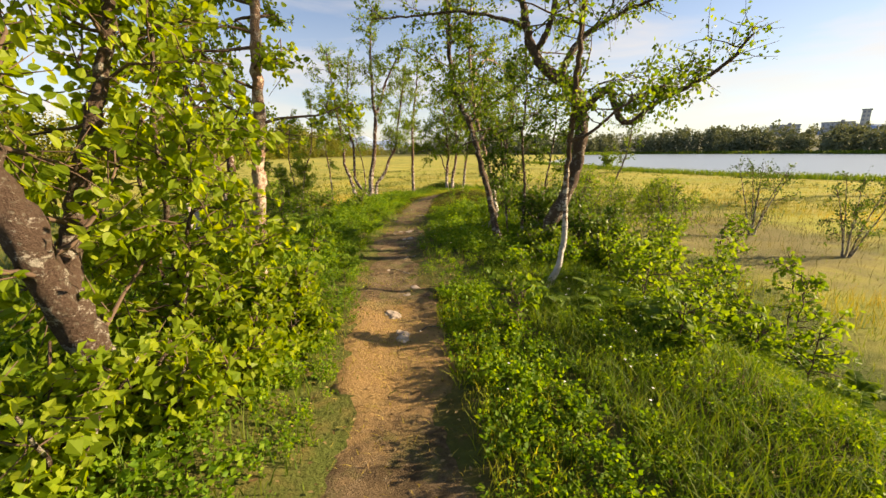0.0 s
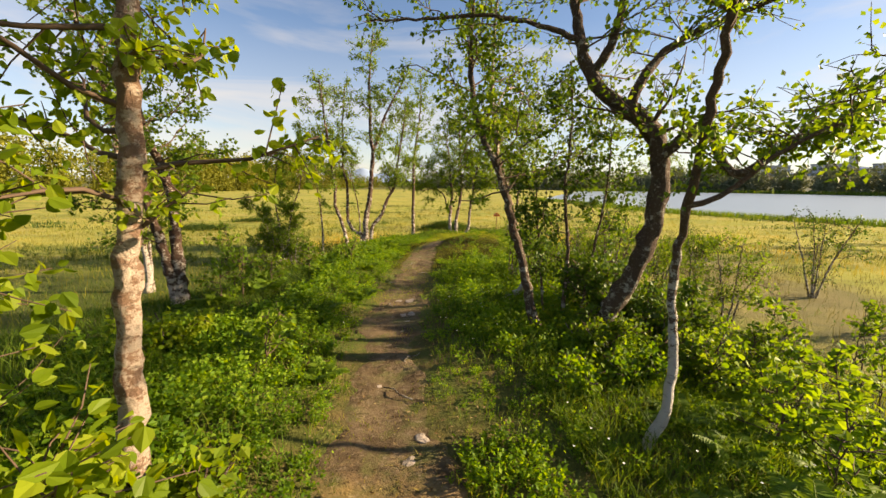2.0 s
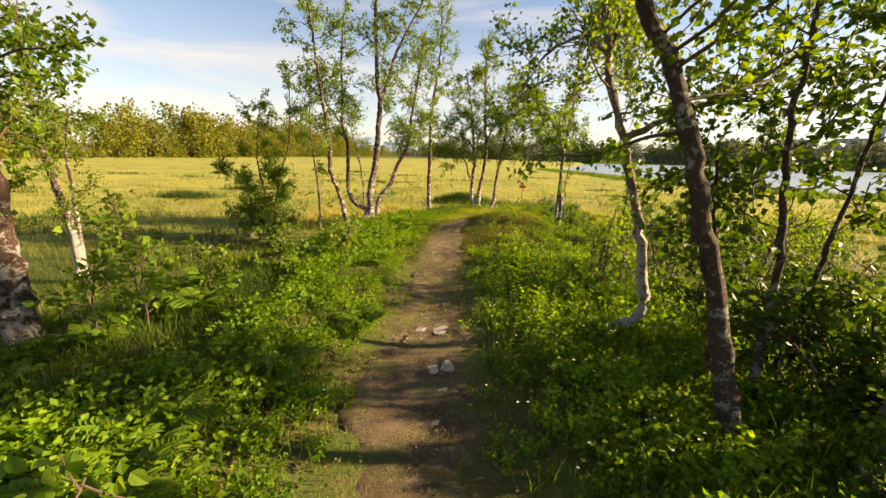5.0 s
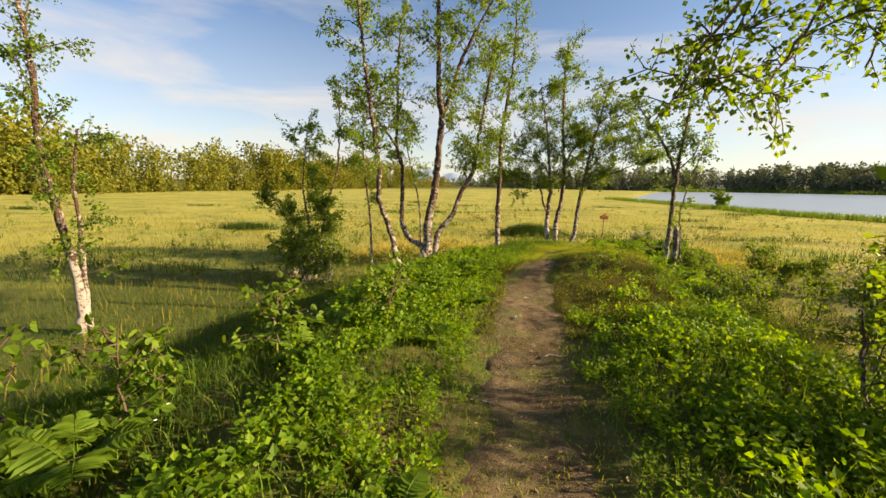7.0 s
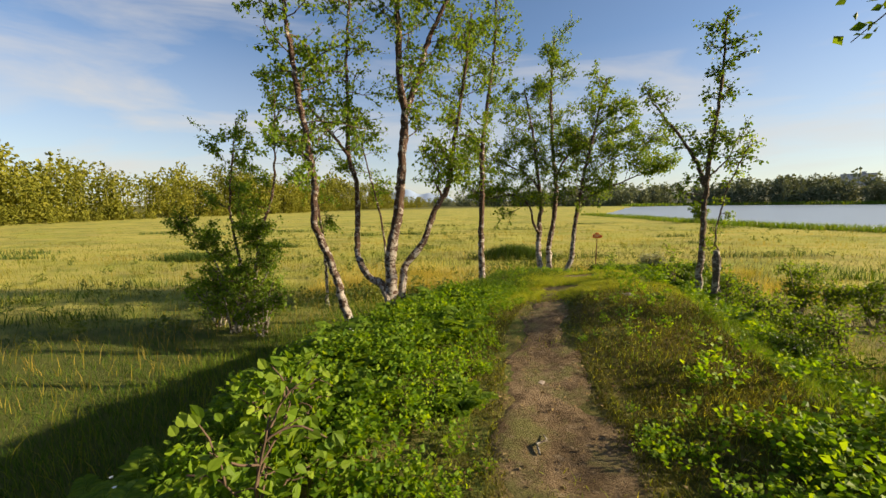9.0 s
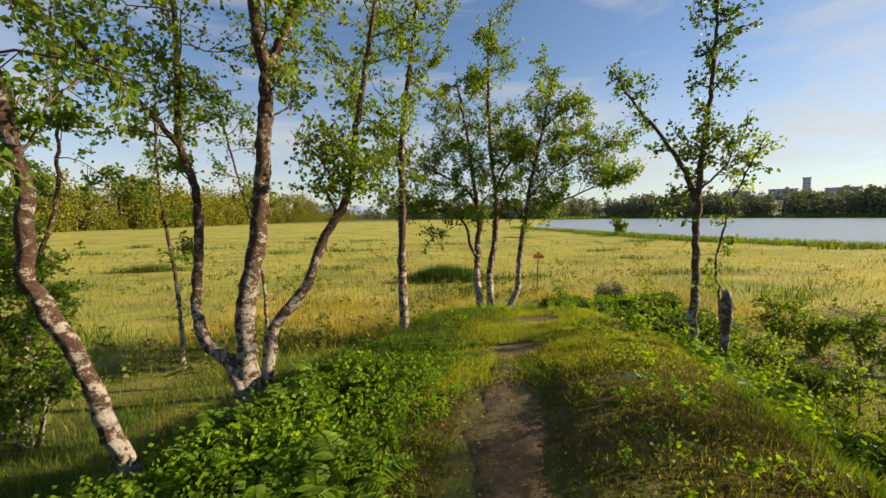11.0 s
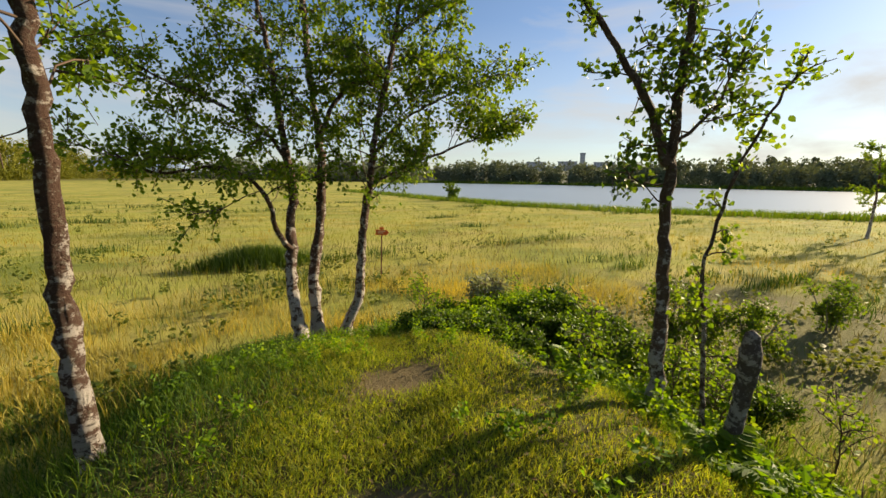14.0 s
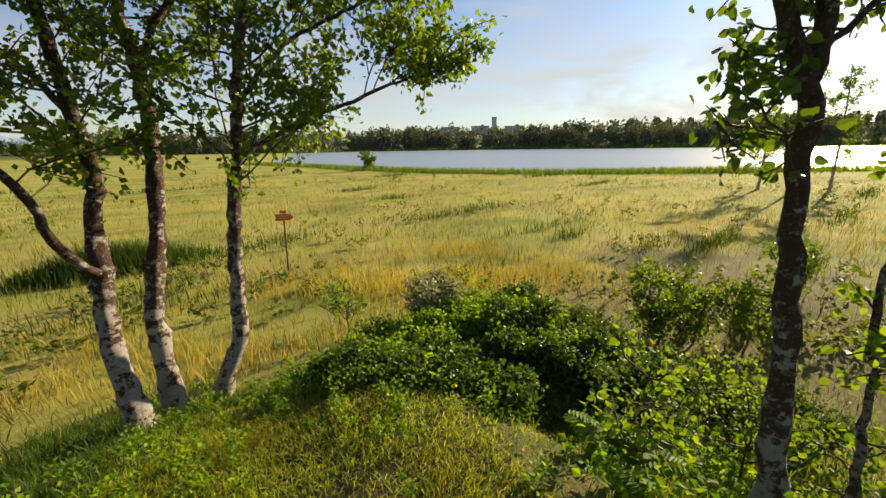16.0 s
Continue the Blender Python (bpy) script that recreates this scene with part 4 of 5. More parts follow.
def build_shrubs():
    tree("bushy birch thicket at the edge of the yellow marsh",
         [(up([(-4.8, 14.1, -0.4), (-4.9, 14.1, 0.4), (-5.0, 14.1, 1.2), (-4.9, 14.1, 2.0)], (-4.8, 14.1, 2.6)), 0.03, 0.01),
          (up([(-4.7, 14.0, -0.4), (-4.5, 14.0, 0.6), (-4.2, 14.0, 1.5)], (-4.1, 14.0, 2.6), (-4.1, 14.0, 3.3)), 0.032, 0.01),
          (up([(-4.9, 14.0, -0.4), (-5.2, 14.0, 0.2), (-5.5, 14.0, 0.7)], (-5.7, 14.0, 1.1)), 0.02, 0.008),
          (up([(-4.75, 14.1, -0.4), (-4.6, 14.1, 0.3), (-4.4, 14.1, 0.9)]), 0.02, 0.008)],
         name="birch_thicket", category="bush", boughs=19, start=0.12, reach=0.65, twigs=7, per_twig=13, rise=0.3)
    tree("thin birch standing behind the thicket",
         [(up([(-4.0, 15.65, -0.4), (-4.02, 15.65, 0.4), (-4.1, 15.6, 1.3)], (-4.15, 15.6, 2.2), (-4.1, 15.6, 3.2)), 0.035, 0.01)], boughs=12, start=0.35, reach=0.6)
    for x, y, h, s in ((-4.95, 13.9, 1.25, 0.75), (-4.4, 13.75, 0.95, 0.6), (-5.4, 14.2, 1.1, 0.6)):
        shrub("dense leafy birch scrub at the foot of the thicket", x, y, h, s, 7, FERN, size=0.055, dense=0.9, name="birch_scrub", group="scrub round the thicket")
    for x, y, h, s in ((8.0, 9.9, 2.0, 0.9), (8.1, 7.6, 1.7, 0.8), (7.2, 12.4, 1.3, 0.6)):
        shrub("lone open-branched willow shrub in the marsh", x, y, h, s, 6, BUSHLEAF, size=0.05, dense=0.9, name="marsh_shrub", group="shrubs in the marsh")
    for x, y, h, s in ((4.65, 14.9, 0.95, 0.35), (5.05, 14.7, 0.85, 0.3), (5.3, 14.3, 0.8, 0.3), (6.6, 12.6, 1.0, 0.45), (7.4, 14.2, 0.8, 0.35), (4.2, 11.6, 1.1, 0.4),
                       (3.6, 9.8, 1.9, 0.5), (4.6, 8.0, 1.6, 0.5), (5.6, 10.4, 1.4, 0.4), (3.2, 10.6, 1.2, 0.4), (4.1, 9.2, 1.5, 0.45), (3.9, 10.9, 1.6, 0.45)):
        shrub("thin-stemmed young shrub among grey sedge", x, y, h, s, 4, LEAF, size=0.042, dense=1.5, name="young_shrub", group="young shrubs in the sedge")
    shrub("silvery grey willow shrub at the end of the ridge", 2.7, 16.15, 0.62, 0.35, 8, WILLOW, size=0.035, dense=1.5, name="willow_shrub")
    for x, y, h, s in ((2.75, 15.1, 0.26, 0.42), (3.1, 14.6, 0.4, 0.55), (3.7, 14.5, 0.4, 0.5), (2.1, 15.85, 0.2, 0.45), (1.9, 15.2, 0.18, 0.4), (1.55, 15.55, 0.17, 0.4), (2.0, 14.75, 0.17, 0.35), (3.3, 13.9, 0.34, 0.45), (2.9, 14.45, 0.3, 0.45), (3.4, 14.3, 0.34, 0.5), (3.9, 13.7, 0.34, 0.45), (3.1, 15.5, 0.24, 0.45), (3.3, 15.05, 0.24, 0.45), (3.0, 15.9, 0.24, 0.4), (2.6, 15.85, 0.24, 0.5), (2.0, 11.8, 0.22, 0.42), (2.4, 12.1, 0.24, 0.42)):
        # leaf colour paints the light: brighter past y 15.6, darker for the shaded hollow
        shrub("low leafy green shrub on the ridge slope", x, y, h, s, 9, BERRY if y > 15.6 else BUSHLEAF, size=0.03, dense=2.0, name="low_shrub", group="low shrubs on the slope")
    for x, y, h, s in ((1.7, 7.3, 0.5, 0.4), (2.2, 8.0, 0.6, 0.5), (2.5, 6.9, 0.7, 0.5), (2.6, 4.3, 0.5, 0.5),
                       (-1.5, 1.75, 0.5, 0.4), (-1.35, 2.25, 0.42, 0.4), (-1.7, 1.45, 0.6, 0.4), (-1.25, 2.75, 0.35, 0.35), (-1.4, 3.2, 0.45, 0.35), (0.75, 4.65, 0.24, 0.35), (1.3, 4.75, 0.3, 0.4),
                       (-2.6, 5.0, 0.4, 0.4)):
        shrub("bright sunlit green undergrowth bush beside the path", x, y, h, s, 7, NEARLEAF if x < 0 else BERRY, size=0.055 if x < 0 else 0.042, dense=1.2, name="undergrowth_bush", category="bush", group="undergrowth bushes")
    for x, y, h, s in ((1.75, 6.65, 1.2, 0.5), (1.65, 5.95, 0.9, 0.5), (2.1, 5.9, 1.0, 0.5), (2.5, 6.1, 1.0, 0.5), (1.2, 5.25, 0.45, 0.4), (1.9, 5.0, 0.6, 0.5), (2.5, 5.2, 0.9, 0.5)):
        shrub("dark leafy shrub at the foot of the old birch", x, y, h, s, 7, BUSHLEAF if y > 5.5 else LEAF, size=0.055 if y > 5.5 else 0.045, dense=1.3, name="dark_shrub", group="dark shrubs round the old birch")
    for x, y, h, s in ((0.95, 7.9, 1.0, 0.3), (1.35, 8.3, 1.25, 0.3), (2.1, 8.7, 1.6, 0.4), (2.6, 8.0, 2.0, 0.5)):
        shrub("slender young birch with yellow-green leaves beside the path", x, y, h, s, 3, FERN, size=0.045, dense=0.95, name="young_birch", category="sapling", group="young birches")
    tree("small dark leaning birch in the sedge", [(up([(5.0, 11.7, -0.5), (5.1, 11.7, 0.3), (5.35, 11.7, 1.0)], (5.5, 11.7, 1.8), (5.5, 11.7, 2.6)), 0.035, 0.01)], bark=DARK, boughs=16, start=0.25, reach=0.8, twigs=6, per_twig=6)
    shrub("bright green bush on the lake shore", 20.2, 46.5, 1.7, 0.8, 7, FERN, size=0.11, dense=1.5, name="shore_bush", category="bush")
    for x, y, h in ((21.5, 16.4, 5.2), (23.2, 15.4, 4.6), (22.4, 17.6, 3.6)):
        z = float(land(x, y))
        tree("distant thin birch on the lake shore", [([(x, y, z - 0.1), (x + 0.1, y, z + h * 0.5), (x, y + 0.1, z + h)], 0.06, 0.015)], boughs=14, start=0.3,
             reach=0.9, twigs=6, per_twig=8, size=0.08, group="birches on the shore")
    for x, y, h in ((2.1, 14.02, 0.6), (2.7, 13.75, 0.62), (2.9, 13.95, 0.62), (2.45, 17.6, 0.55), (2.2, 16.9, 0.6), (3.75, 16.8, 0.6), (4.1, 16.2, 0.5), (2.7, 13.4, 0.6), (2.75, 12.6, 0.5),
                    (0.42, 2.95, 0.45), (1.45, 2.6, 0.42), (1.75, 3.6, 0.6), (2.3, 3.4, 0.45), (2.0, 4.3, 0.65), (1.95, 4.8, 0.6),
                    (-1.7, 4.9, 0.5), (-2.6, 7.4, 0.55), (-2.3, 8.2, 0.5), (-2.9, 6.6, 0.6), (-2.95, 7.05, 0.9), (-2.75, 6.85, 0.7), (-1.75, 8.9, 0.5), (-2.0, 9.6, 0.4), (1.6, 6.9, 0.45), (1.5, 7.7, 0.5), (1.9, 7.4, 0.5), (2.4, 6.6, 0.6),
                    (2.4, 11.6, 0.35), (2.9, 12.0, 0.6), (3.2, 12.5, 0.7), (3.5, 13.0, 0.75), (3.1, 11.3, 0.6), (3.6, 11.9, 0.7), (2.7, 12.0, 0.45), (3.9, 12.6, 0.7), (3.4, 13.8, 0.6), (3.0, 13.6, 0.6), (3.7, 14.0, 0.6), (1.7, 2.9, 0.35), (1.95, 3.2, 0.45), (2.2, 2.8, 0.45), (2.5, 3.3, 0.75), (2.9, 3.0, 0.8), (1.8, 4.0, 0.7), (2.3, 4.1, 1.0), (2.8, 3.9, 1.0), (3.3, 3.6, 1.1),
                    (2.6, 4.8, 1.1), (3.2, 4.6, 1.2), (3.8, 4.2, 1.1), (3.0, 5.5, 1.2), (3.6, 5.2, 1.2), (4.2, 5.6, 1.1)):
        sapling("young green rowan sapling with feathery leaves", x, y, h * (0.88 if y < 5 else 1.0), size=0.05 if y < 10 else 0.036, group="rowan saplings")


build_shrubs()


# ---- ferns ----
def frond_mesh(length, seed):
    r = np.random.default_rng(seed)
    g = Geo()
    f = np.linspace(0, 1, 12)
    line = np.stack([length * f * 0.8, 0 * f, length * (0.75 * f - 0.55 * f**2)], -1)
    tube(g, line, np.linspace(0.004, 0.0015, 12), 4)
    at, way, size = [], [], []
    for k in np.linspace(0.2, 1.0, 13):
        p = np.array([np.interp(k, f, line[:, c]) for c in range(3)])
        for side in (-1, 1):
            at.append(p)
            way.append((0.35, side, -0.12 + r.normal(0, 0.1)))
            size.append(length * 0.34 * (1.15 - k) ** 0.7 + 0.012)
    scatter(g, OVATE, np.array(at), np.array(way), np.array(size), OVATE_Q, OVATE_T, 0.97, 0.62)
    return g.mesh("frond", False)


def build_ferns():
    fronds = [frond_mesh(0.34, 3), frond_mesh(0.28, 4)]
    for m in fronds:
        m.materials.append(FERN)
    first = None
    r = np.random.default_rng(21)
    spots = []
    zones = ((0.95, 2.6, 2.9, 4.8, 22), (1.5, 3.6, 2.4, 5.2, 36), (-2.6, -1.0, 10.0, 13.2, 30), (-3.2, -1.25, 3.8, 10.5, 26), (1.9, 3.3, 12.4, 14.6, 9), (0.9, 2.8, 6.2, 9.5, 12), (-3.0, -1.3, 10.4, 12.6, 24))
    for x0, x1, y0, y1, n in zones:
        spots += [(r.uniform(x0, x1), r.uniform(y0, y1)) for _ in range(n)]
    for x, y in spots:
        s = r.uniform(0.7, 1.25)
        m = Matrix.LocRotScale((x, y, float(land(x, y)) - 0.02), Euler((0, 0, r.uniform(0, 6.28))), (s, s, s))
        if first is None:
            first = tagged(new("fern"), "bright green fern with feathery fronds", "fern", "ferns beside the path")
            for k in range(6):
                ob = new("frond", fronds[k % 2])
                ob.parent = first
                ob.matrix_basis = pose(0, 0, 0.01, 0, r.uniform(-25, 5), 60 * k + r.uniform(-15, 15))
            first.matrix_basis = m
        else:
            c = copy_thing(first, m)
            c.matrix_basis = m


build_ferns()


# ---- ground plants ----
def template_bush(leaves, height, spread, size, seed):
    r = np.random.default_rng(seed)
    g = Geo()
    at, way = [], []
    for k in range(7):
        a, tilt = r.uniform(0, 6.28), r.uniform(0.1, 1.0)
        tip = np.array([math.cos(a) * spread * tilt, math.sin(a) * spread * tilt, height * r.uniform(0.7, 1.1)])
        for f in r.uniform(0.3, 1.0, leaves // 7):
            at.append(tip * f + r.normal(0, 0.012, 3))
            way.append((math.cos(a) + r.normal(0, 0.8), math.sin(a) + r.normal(0, 0.8), r.normal(0.25, 0.3)))
    scatter(g, DIAMOND, np.array(at), np.array(way), size * r.uniform(0.7, 1.3, len(at)), (), DIAMOND_T, 0.3, 1.25)
    return template(g)


def ridge_spots(n, y0, y1, d0, d1, gap, seed):
    r = np.random.default_rng(seed)
    y, d = r.uniform(y0, y1, n), r.uniform(d0, d1, n)
    x = np.interp(y, PATH_Y, PATH_X) + d
    keep = np.abs(d) > gap + 0.07 * np.sin(5 * y) + 0.05 * np.sin(13 * y + d)
    return x[keep], y[keep], d[keep], r


def furrow(x, y):
    """Distance from the bare furrow beside the path."""
    return np.where((y > 1.2) & (y < 3.9), np.abs(x - 0.35 - 0.31 * (3.8 - y) - 0.04 * np.sin(4 * y)), 9.0)


def worn(x, y):
    """Below 1 on the two bare places of the mound."""
    return np.minimum(np.hypot((x - 0.25) / 0.3, (y - 13.35) / 0.28), np.hypot((x - 0.8) / 0.42, (y - 14.5) / 0.3)) + 0.25 * wave(x, y, 4.0, 77)


def build_low_plants():
    bushes = [template_bush(49, 0.20, 0.13, 0.031, s) for s in range(6)]
    g = Geo()
    for side, n in ((-1, 6200), (1, 4200)):
        d0, d1 = (-3.4, 0) if side < 0 else (0, 2.7)
        x, y, d, r = ridge_spots(n, -2.6, 15.8, d0, d1, 0.41, 31 + side)
        patch = wave(x, y, 2.1, 8) + wave(x, y, 0.9, 9)
        open_top = (y > 9.9) & (d > 0) & (d < np.where(y > 12.7, 1.8, 2.4))
        rim = np.where(d < 0, np.interp(y, [0, 5, 6.5, 7.5, 8.6, 9.5, 10.5, 13, 15], [3.2, 2.6, 1.5, 1.15, 1.35, 1.7, 2.6, 2.4, 1.4]), 9) + 0.25 * wave(x, y, 3.0, 12)
        bare_left = (d < 0) & (y > 13.2 + 0.3 * wave(x, y, 2.0, 40))
        keep = (furrow(x, y) > 0.13) & (patch > -1.25) & (y > -2.6 + 2 * r.uniform(0, 1, len(x)) ** 2) & (np.abs(d) < 3.4 - 0.8 * r.uniform(0, 1, len(x))) & (-d < rim) & (~bare_left | (r.uniform(0, 1, len(x)) < 0.06)) & (~open_top | (r.uniform(0, 1, len(x)) < 0.10))
        x, y, d = x[keep], y[keep], d[keep]
        s = r.uniform(0.6, 1.15, len(x)) * np.clip(0.30 + 0.80 * np.abs(d), 0.45, 1.15) * np.where((d > 0) & (y < 5), 0.6, 1)
        kind = r.integers(0, 6, len(x))
        for k in range(6):
            m = kind == k
            stamp(g, *bushes[k], np.stack([x, y, land(x, y) - 0.02], -1)[m], r.uniform(0, 6.28, m.sum()), s[m], 0.15)
    r = np.random.default_rng(97)
    y = r.uniform(0.2, 4.0, 420)
    x = np.interp(y, PATH_Y, PATH_X) + r.uniform(0.42, 1.0, 420)
    ok = furrow(x, y) > 0.11
    stamp(g, *bushes[1], np.stack([x, y, land(x, y) - 0.02], -1)[ok], r.uniform(0, 6.28, ok.sum()), r.uniform(0.45, 0.85, ok.sum()), 0.15)
    for cx, cy, rad, n in ((0.45, 15.3, 0.22, 26), (1.3, 15.8, 0.32, 45), (1.75, 15.4, 0.36, 60), (2.15, 15.0, 0.3, 40), (0.85, 16.15, 0.3, 30), (-0.75, 13.7, 0.2, 30), (-0.6, 13.2, 0.25, 30)):
        x, y = cx + r.normal(0, rad, n), cy + r.normal(0, rad, n)
        stamp(g, *bushes[n % 6], np.stack([x, y, land(x, y) - 0.02], -1), r.uniform(0, 6.28, n), r.uniform(0.45, 0.8, n), 0.15)
    tagged(obj("low_shrubs", g.mesh("low_shrubs", False), BERRY), "dense low bilberry plants with small bright leaves covering the ridge", "ground plants", kind="stuff")

    g = Geo()
    x, y, d, r = ridge_spots(84000, -3.4, 17, -4.5, 3.6, 0.29, 51)
    open_top = (y > 9.1) & (d > -0.6) & (d < 2.4)
    h = r.uniform(0.10, 0.30, len(x)) * np.where(open_top, 0.35, 1.0) * np.where((d > 0) & (y < 5), 0.5, 1) * np.where((d < -1.0) & (y > 5), 0.5, 1) * np.where((d < 0) & (d > -1) & (y > 9), 0.55, 1) * np.clip(0.3 + 0.5 * np.abs(d), 0.4, 1.2)
    h = np.where(furrow(x, y) < 0.1, 0.02, h)
    thin = ((np.abs(d) > 0.42) & (~open_top | (r.uniform(0, 1, len(x)) < 0.35))) | (r.uniform(0, 1, len(x)) < 0.45)
    x, y, d, h = x[thin], y[thin], d[thin], h[thin] * np.where(np.abs(d[thin]) < 0.42, 0.5, 1)
    blades(g, np.stack([x, y, land(x, y) - 0.01], -1), h, 0.006, 0.5)
    turf = Geo()
    # short turf on the open top
    n = 150000
    y2 = r.uniform(9.2, 16.2, n)
    x2 = np.interp(y2, PATH_Y, PATH_X) + r.uniform(-0.7, 2.3, n)
    tuft = wave(x2, y2, 4.5, 23) + wave(x2, y2, 1.6, 24)
    ok = (tuft > r.uniform(-1.6, 0.7, n)) & ((np.abs(across(x2, y2)) > 0.3) | (y2 > 12.4 + 0.5 * r.uniform(0, 1, n)))
    ok &= worn(x2, y2) > r.uniform(0.6, 1.2, n)
    ok &= (y2 < 14) | (across(x2, y2) < 1.1 + 0.3 * wave(x2, y2, 2.0, 85))
    x2, y2, tuft = x2[ok], y2[ok], tuft[ok]
    mossy = (y2 + 0.5 * wave(x2, y2, 1.3, 45) < 12.4) & (r.uniform(0, 1, len(x2)) < 0.85)
    height = (0.03 + 0.04 * r.uniform(0, 1, len(x2))) * (1 + 0.4 * np.clip(tuft, 0, 1.5))
    blades(turf, np.stack([x2, y2, land(x2, y2) - 0.005], -1)[~mossy], 0.7 * height[~mossy], 0.0042, 0.9)
    moss = Geo()
    ym = r.uniform(9.4, 13.2, 34000)
    xm = np.interp(ym, PATH_Y, PATH_X) + r.uniform(0.25, 2.6, 34000)
    ok = wave(xm, ym, 2.4, 57) > r.uniform(-1.3, 0.5, 34000)
    blades(moss, np.stack([xm, ym, land(xm, ym) - 0.005], -1)[ok], r.uniform(0.012, 0.035, ok.sum()), 0.008, 1.0)
    blades(moss, np.stack([x2, y2, land(x2, y2) - 0.005], -1)[mossy], 0.6 * height[mossy], 0.0048, 0.9)
    tagged(obj("shaded_brown_moss", moss.mesh("shaded_brown_moss", False), MOSS), "low brown-olive moss and worn grass on the mound, darkened by painted shade", "moss", kind="stuff")
    n = 26000
    y3 = r.uniform(12.3, 15.6, n)
    x3 = np.interp(y3, PATH_Y, PATH_X) + -0.1 + r.normal(0.2, 0.6, n)
    ok = wave(x3, y3, 2.6, 53) + 0.6 > r.uniform(-0.2, 0.6, n)
    ok &= worn(x3, y3) > r.uniform(0.6, 1.2, n)
    x3, y3 = x3[ok], y3[ok]
    blades(turf, np.stack([x3, y3, land(x3, y3) - 0.005], -1), r.uniform(0.02, 0.05, len(x3)), 0.006, 1.1)
    # thin worn grass on the path itself
    n = 14000
    y3 = r.uniform(0.5, 12.8, n)
    x3 = np.interp(y3, PATH_Y, PATH_X) + r.uniform(-0.45, 0.45, n)
    ok = wave(x3, y3, 3.3, 43) + wave(x3, y3, 1.4, 44) > r.uniform(0.1, 1.3, n)
    x3, y3 = x3[ok], y3[ok]
    blades(turf, np.stack([x3, y3, land(x3, y3) + 0.008], -1), r.uniform(0.012, 0.04, len(x3)), 0.004, 0.9)
    # verge beside the start of the path: brighter blades paint in its sunlight
    y3 = r.uniform(0.2, 4.2, 9000)
    x3 = np.interp(y3, PATH_Y, PATH_X) + r.uniform(0.36, 1.0, 9000)
    fade = np.interp(y3, [0.2, 1.0, 2.2, 4.2], [0.9, 0.8, 0.5, 0]) * np.interp(across(x3, y3), [0.36, 0.5, 1.0], [0.6, 1, 0])
    ok = (furrow(x3, y3) > 0.1) & (fade + 0.35 * wave(x3, y3, 3.5, 87) > r.uniform(0, 1, 9000))
    x3, y3 = x3[ok], y3[ok]
    blades(turf, np.stack([x3, y3, land(x3, y3) - 0.01], -1), r.uniform(0.05, 0.14, len(x3)), 0.006, 0.7)
    tagged(obj("short_turf", turf.mesh("short_turf", False), TURF), "short yellow-green turf on the open top of the ridge", "grass", kind="stuff")
    # damp grass beside the ridge, its dark green also painting in the shade
    damp = Geo()
    n = 88000
    y = 17.2 - 14 * r.uniform(0, 1, n) ** 1.15
    x = np.interp(y, PATH_Y, PATH_X) - np.interp(y, [12.8, 13.6, 15, 16], [1.3, 0.7, 0.3, 0.4]) + 0.25 * wave(y, 2 * y, 2.2, 71) + r.normal(0, 0.15, n) - r.exponential(3.3, n)
    blades(damp, np.stack([x, y, land(x, y) - 0.02], -1), r.uniform(0.10, 0.25, n) * np.interp(y, [6, 10, 13, 14], [0.7, 0.6, 0.55, 0.5]), 0.006, 0.9)
    n = 44000
    y = 0.3 + 15.2 * r.uniform(0, 1, n) ** 1.25
    x = np.interp(y, PATH_Y, PATH_X) + np.interp(y, [4, 9, 11], [1.1, 1.3, 1.7]) + r.exponential(1.3, n)
    blades(g, np.stack([x, y, land(x, y) - 0.02], -1), r.uniform(0.10, 0.24, n) * np.interp(y, [5, 9], [0.9, 0.6]), 0.006, 0.8)
    tagged(obj("shaded_damp_grass", damp.mesh("shaded_damp_grass", False), DAMP), "damp grass between the ridge and the marsh, shade painted into its dark green", "grass", kind="stuff")
    tagged(obj("grass", g.mesh("grass", False), GRASS), "fresh green grass on and beside the ridge", "grass", kind="stuff")

    g = Geo()
    n = 240000
    dist = 2.0 + 60 * r.uniform(0, 1, n) ** 1.9
    a = r.uniform(-0.25 * np.pi, 1.25 * np.pi, n)
    x, y = -0.5 + dist * np.cos(a), 9.5 + dist * np.sin(a)
    z = land(x, y)
    s = shore_distance(x, y)
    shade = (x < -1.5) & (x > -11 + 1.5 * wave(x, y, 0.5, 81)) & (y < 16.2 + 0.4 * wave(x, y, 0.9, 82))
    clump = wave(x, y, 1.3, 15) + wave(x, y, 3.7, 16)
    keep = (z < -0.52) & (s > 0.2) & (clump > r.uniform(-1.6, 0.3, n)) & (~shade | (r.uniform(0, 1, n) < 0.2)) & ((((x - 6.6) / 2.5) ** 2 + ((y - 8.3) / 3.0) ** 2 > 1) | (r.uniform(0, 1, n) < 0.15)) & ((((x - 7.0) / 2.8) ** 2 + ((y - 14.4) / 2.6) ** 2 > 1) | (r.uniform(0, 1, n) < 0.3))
    x, y, z, dist = x[keep], y[keep], z[keep], dist[keep]
    h = r.uniform(0.10, 0.30, len(x)) * np.clip(1.2 - dist / 40, 0.28, 1) * (1 + 0.35 * wave(x, y, 0.8, 19))
    wide = 0.0045 + 0.0005 * dist
    grey = ((x - 6.3) / 4.8) ** 2 + ((y - 11.5) / 6.2) ** 2 + 0.25 * wave(x, y, 1.1, 27) < 1
    grey |= (((x - 5.0) / 7.5) ** 2 + ((y - 21) / 6.5) ** 2 + 0.5 * wave(x, y, 0.5, 28) + 0.3 * wave(x, y, 1.3, 29) < 1) & (r.uniform(0, 1, len(x)) < 0.6)
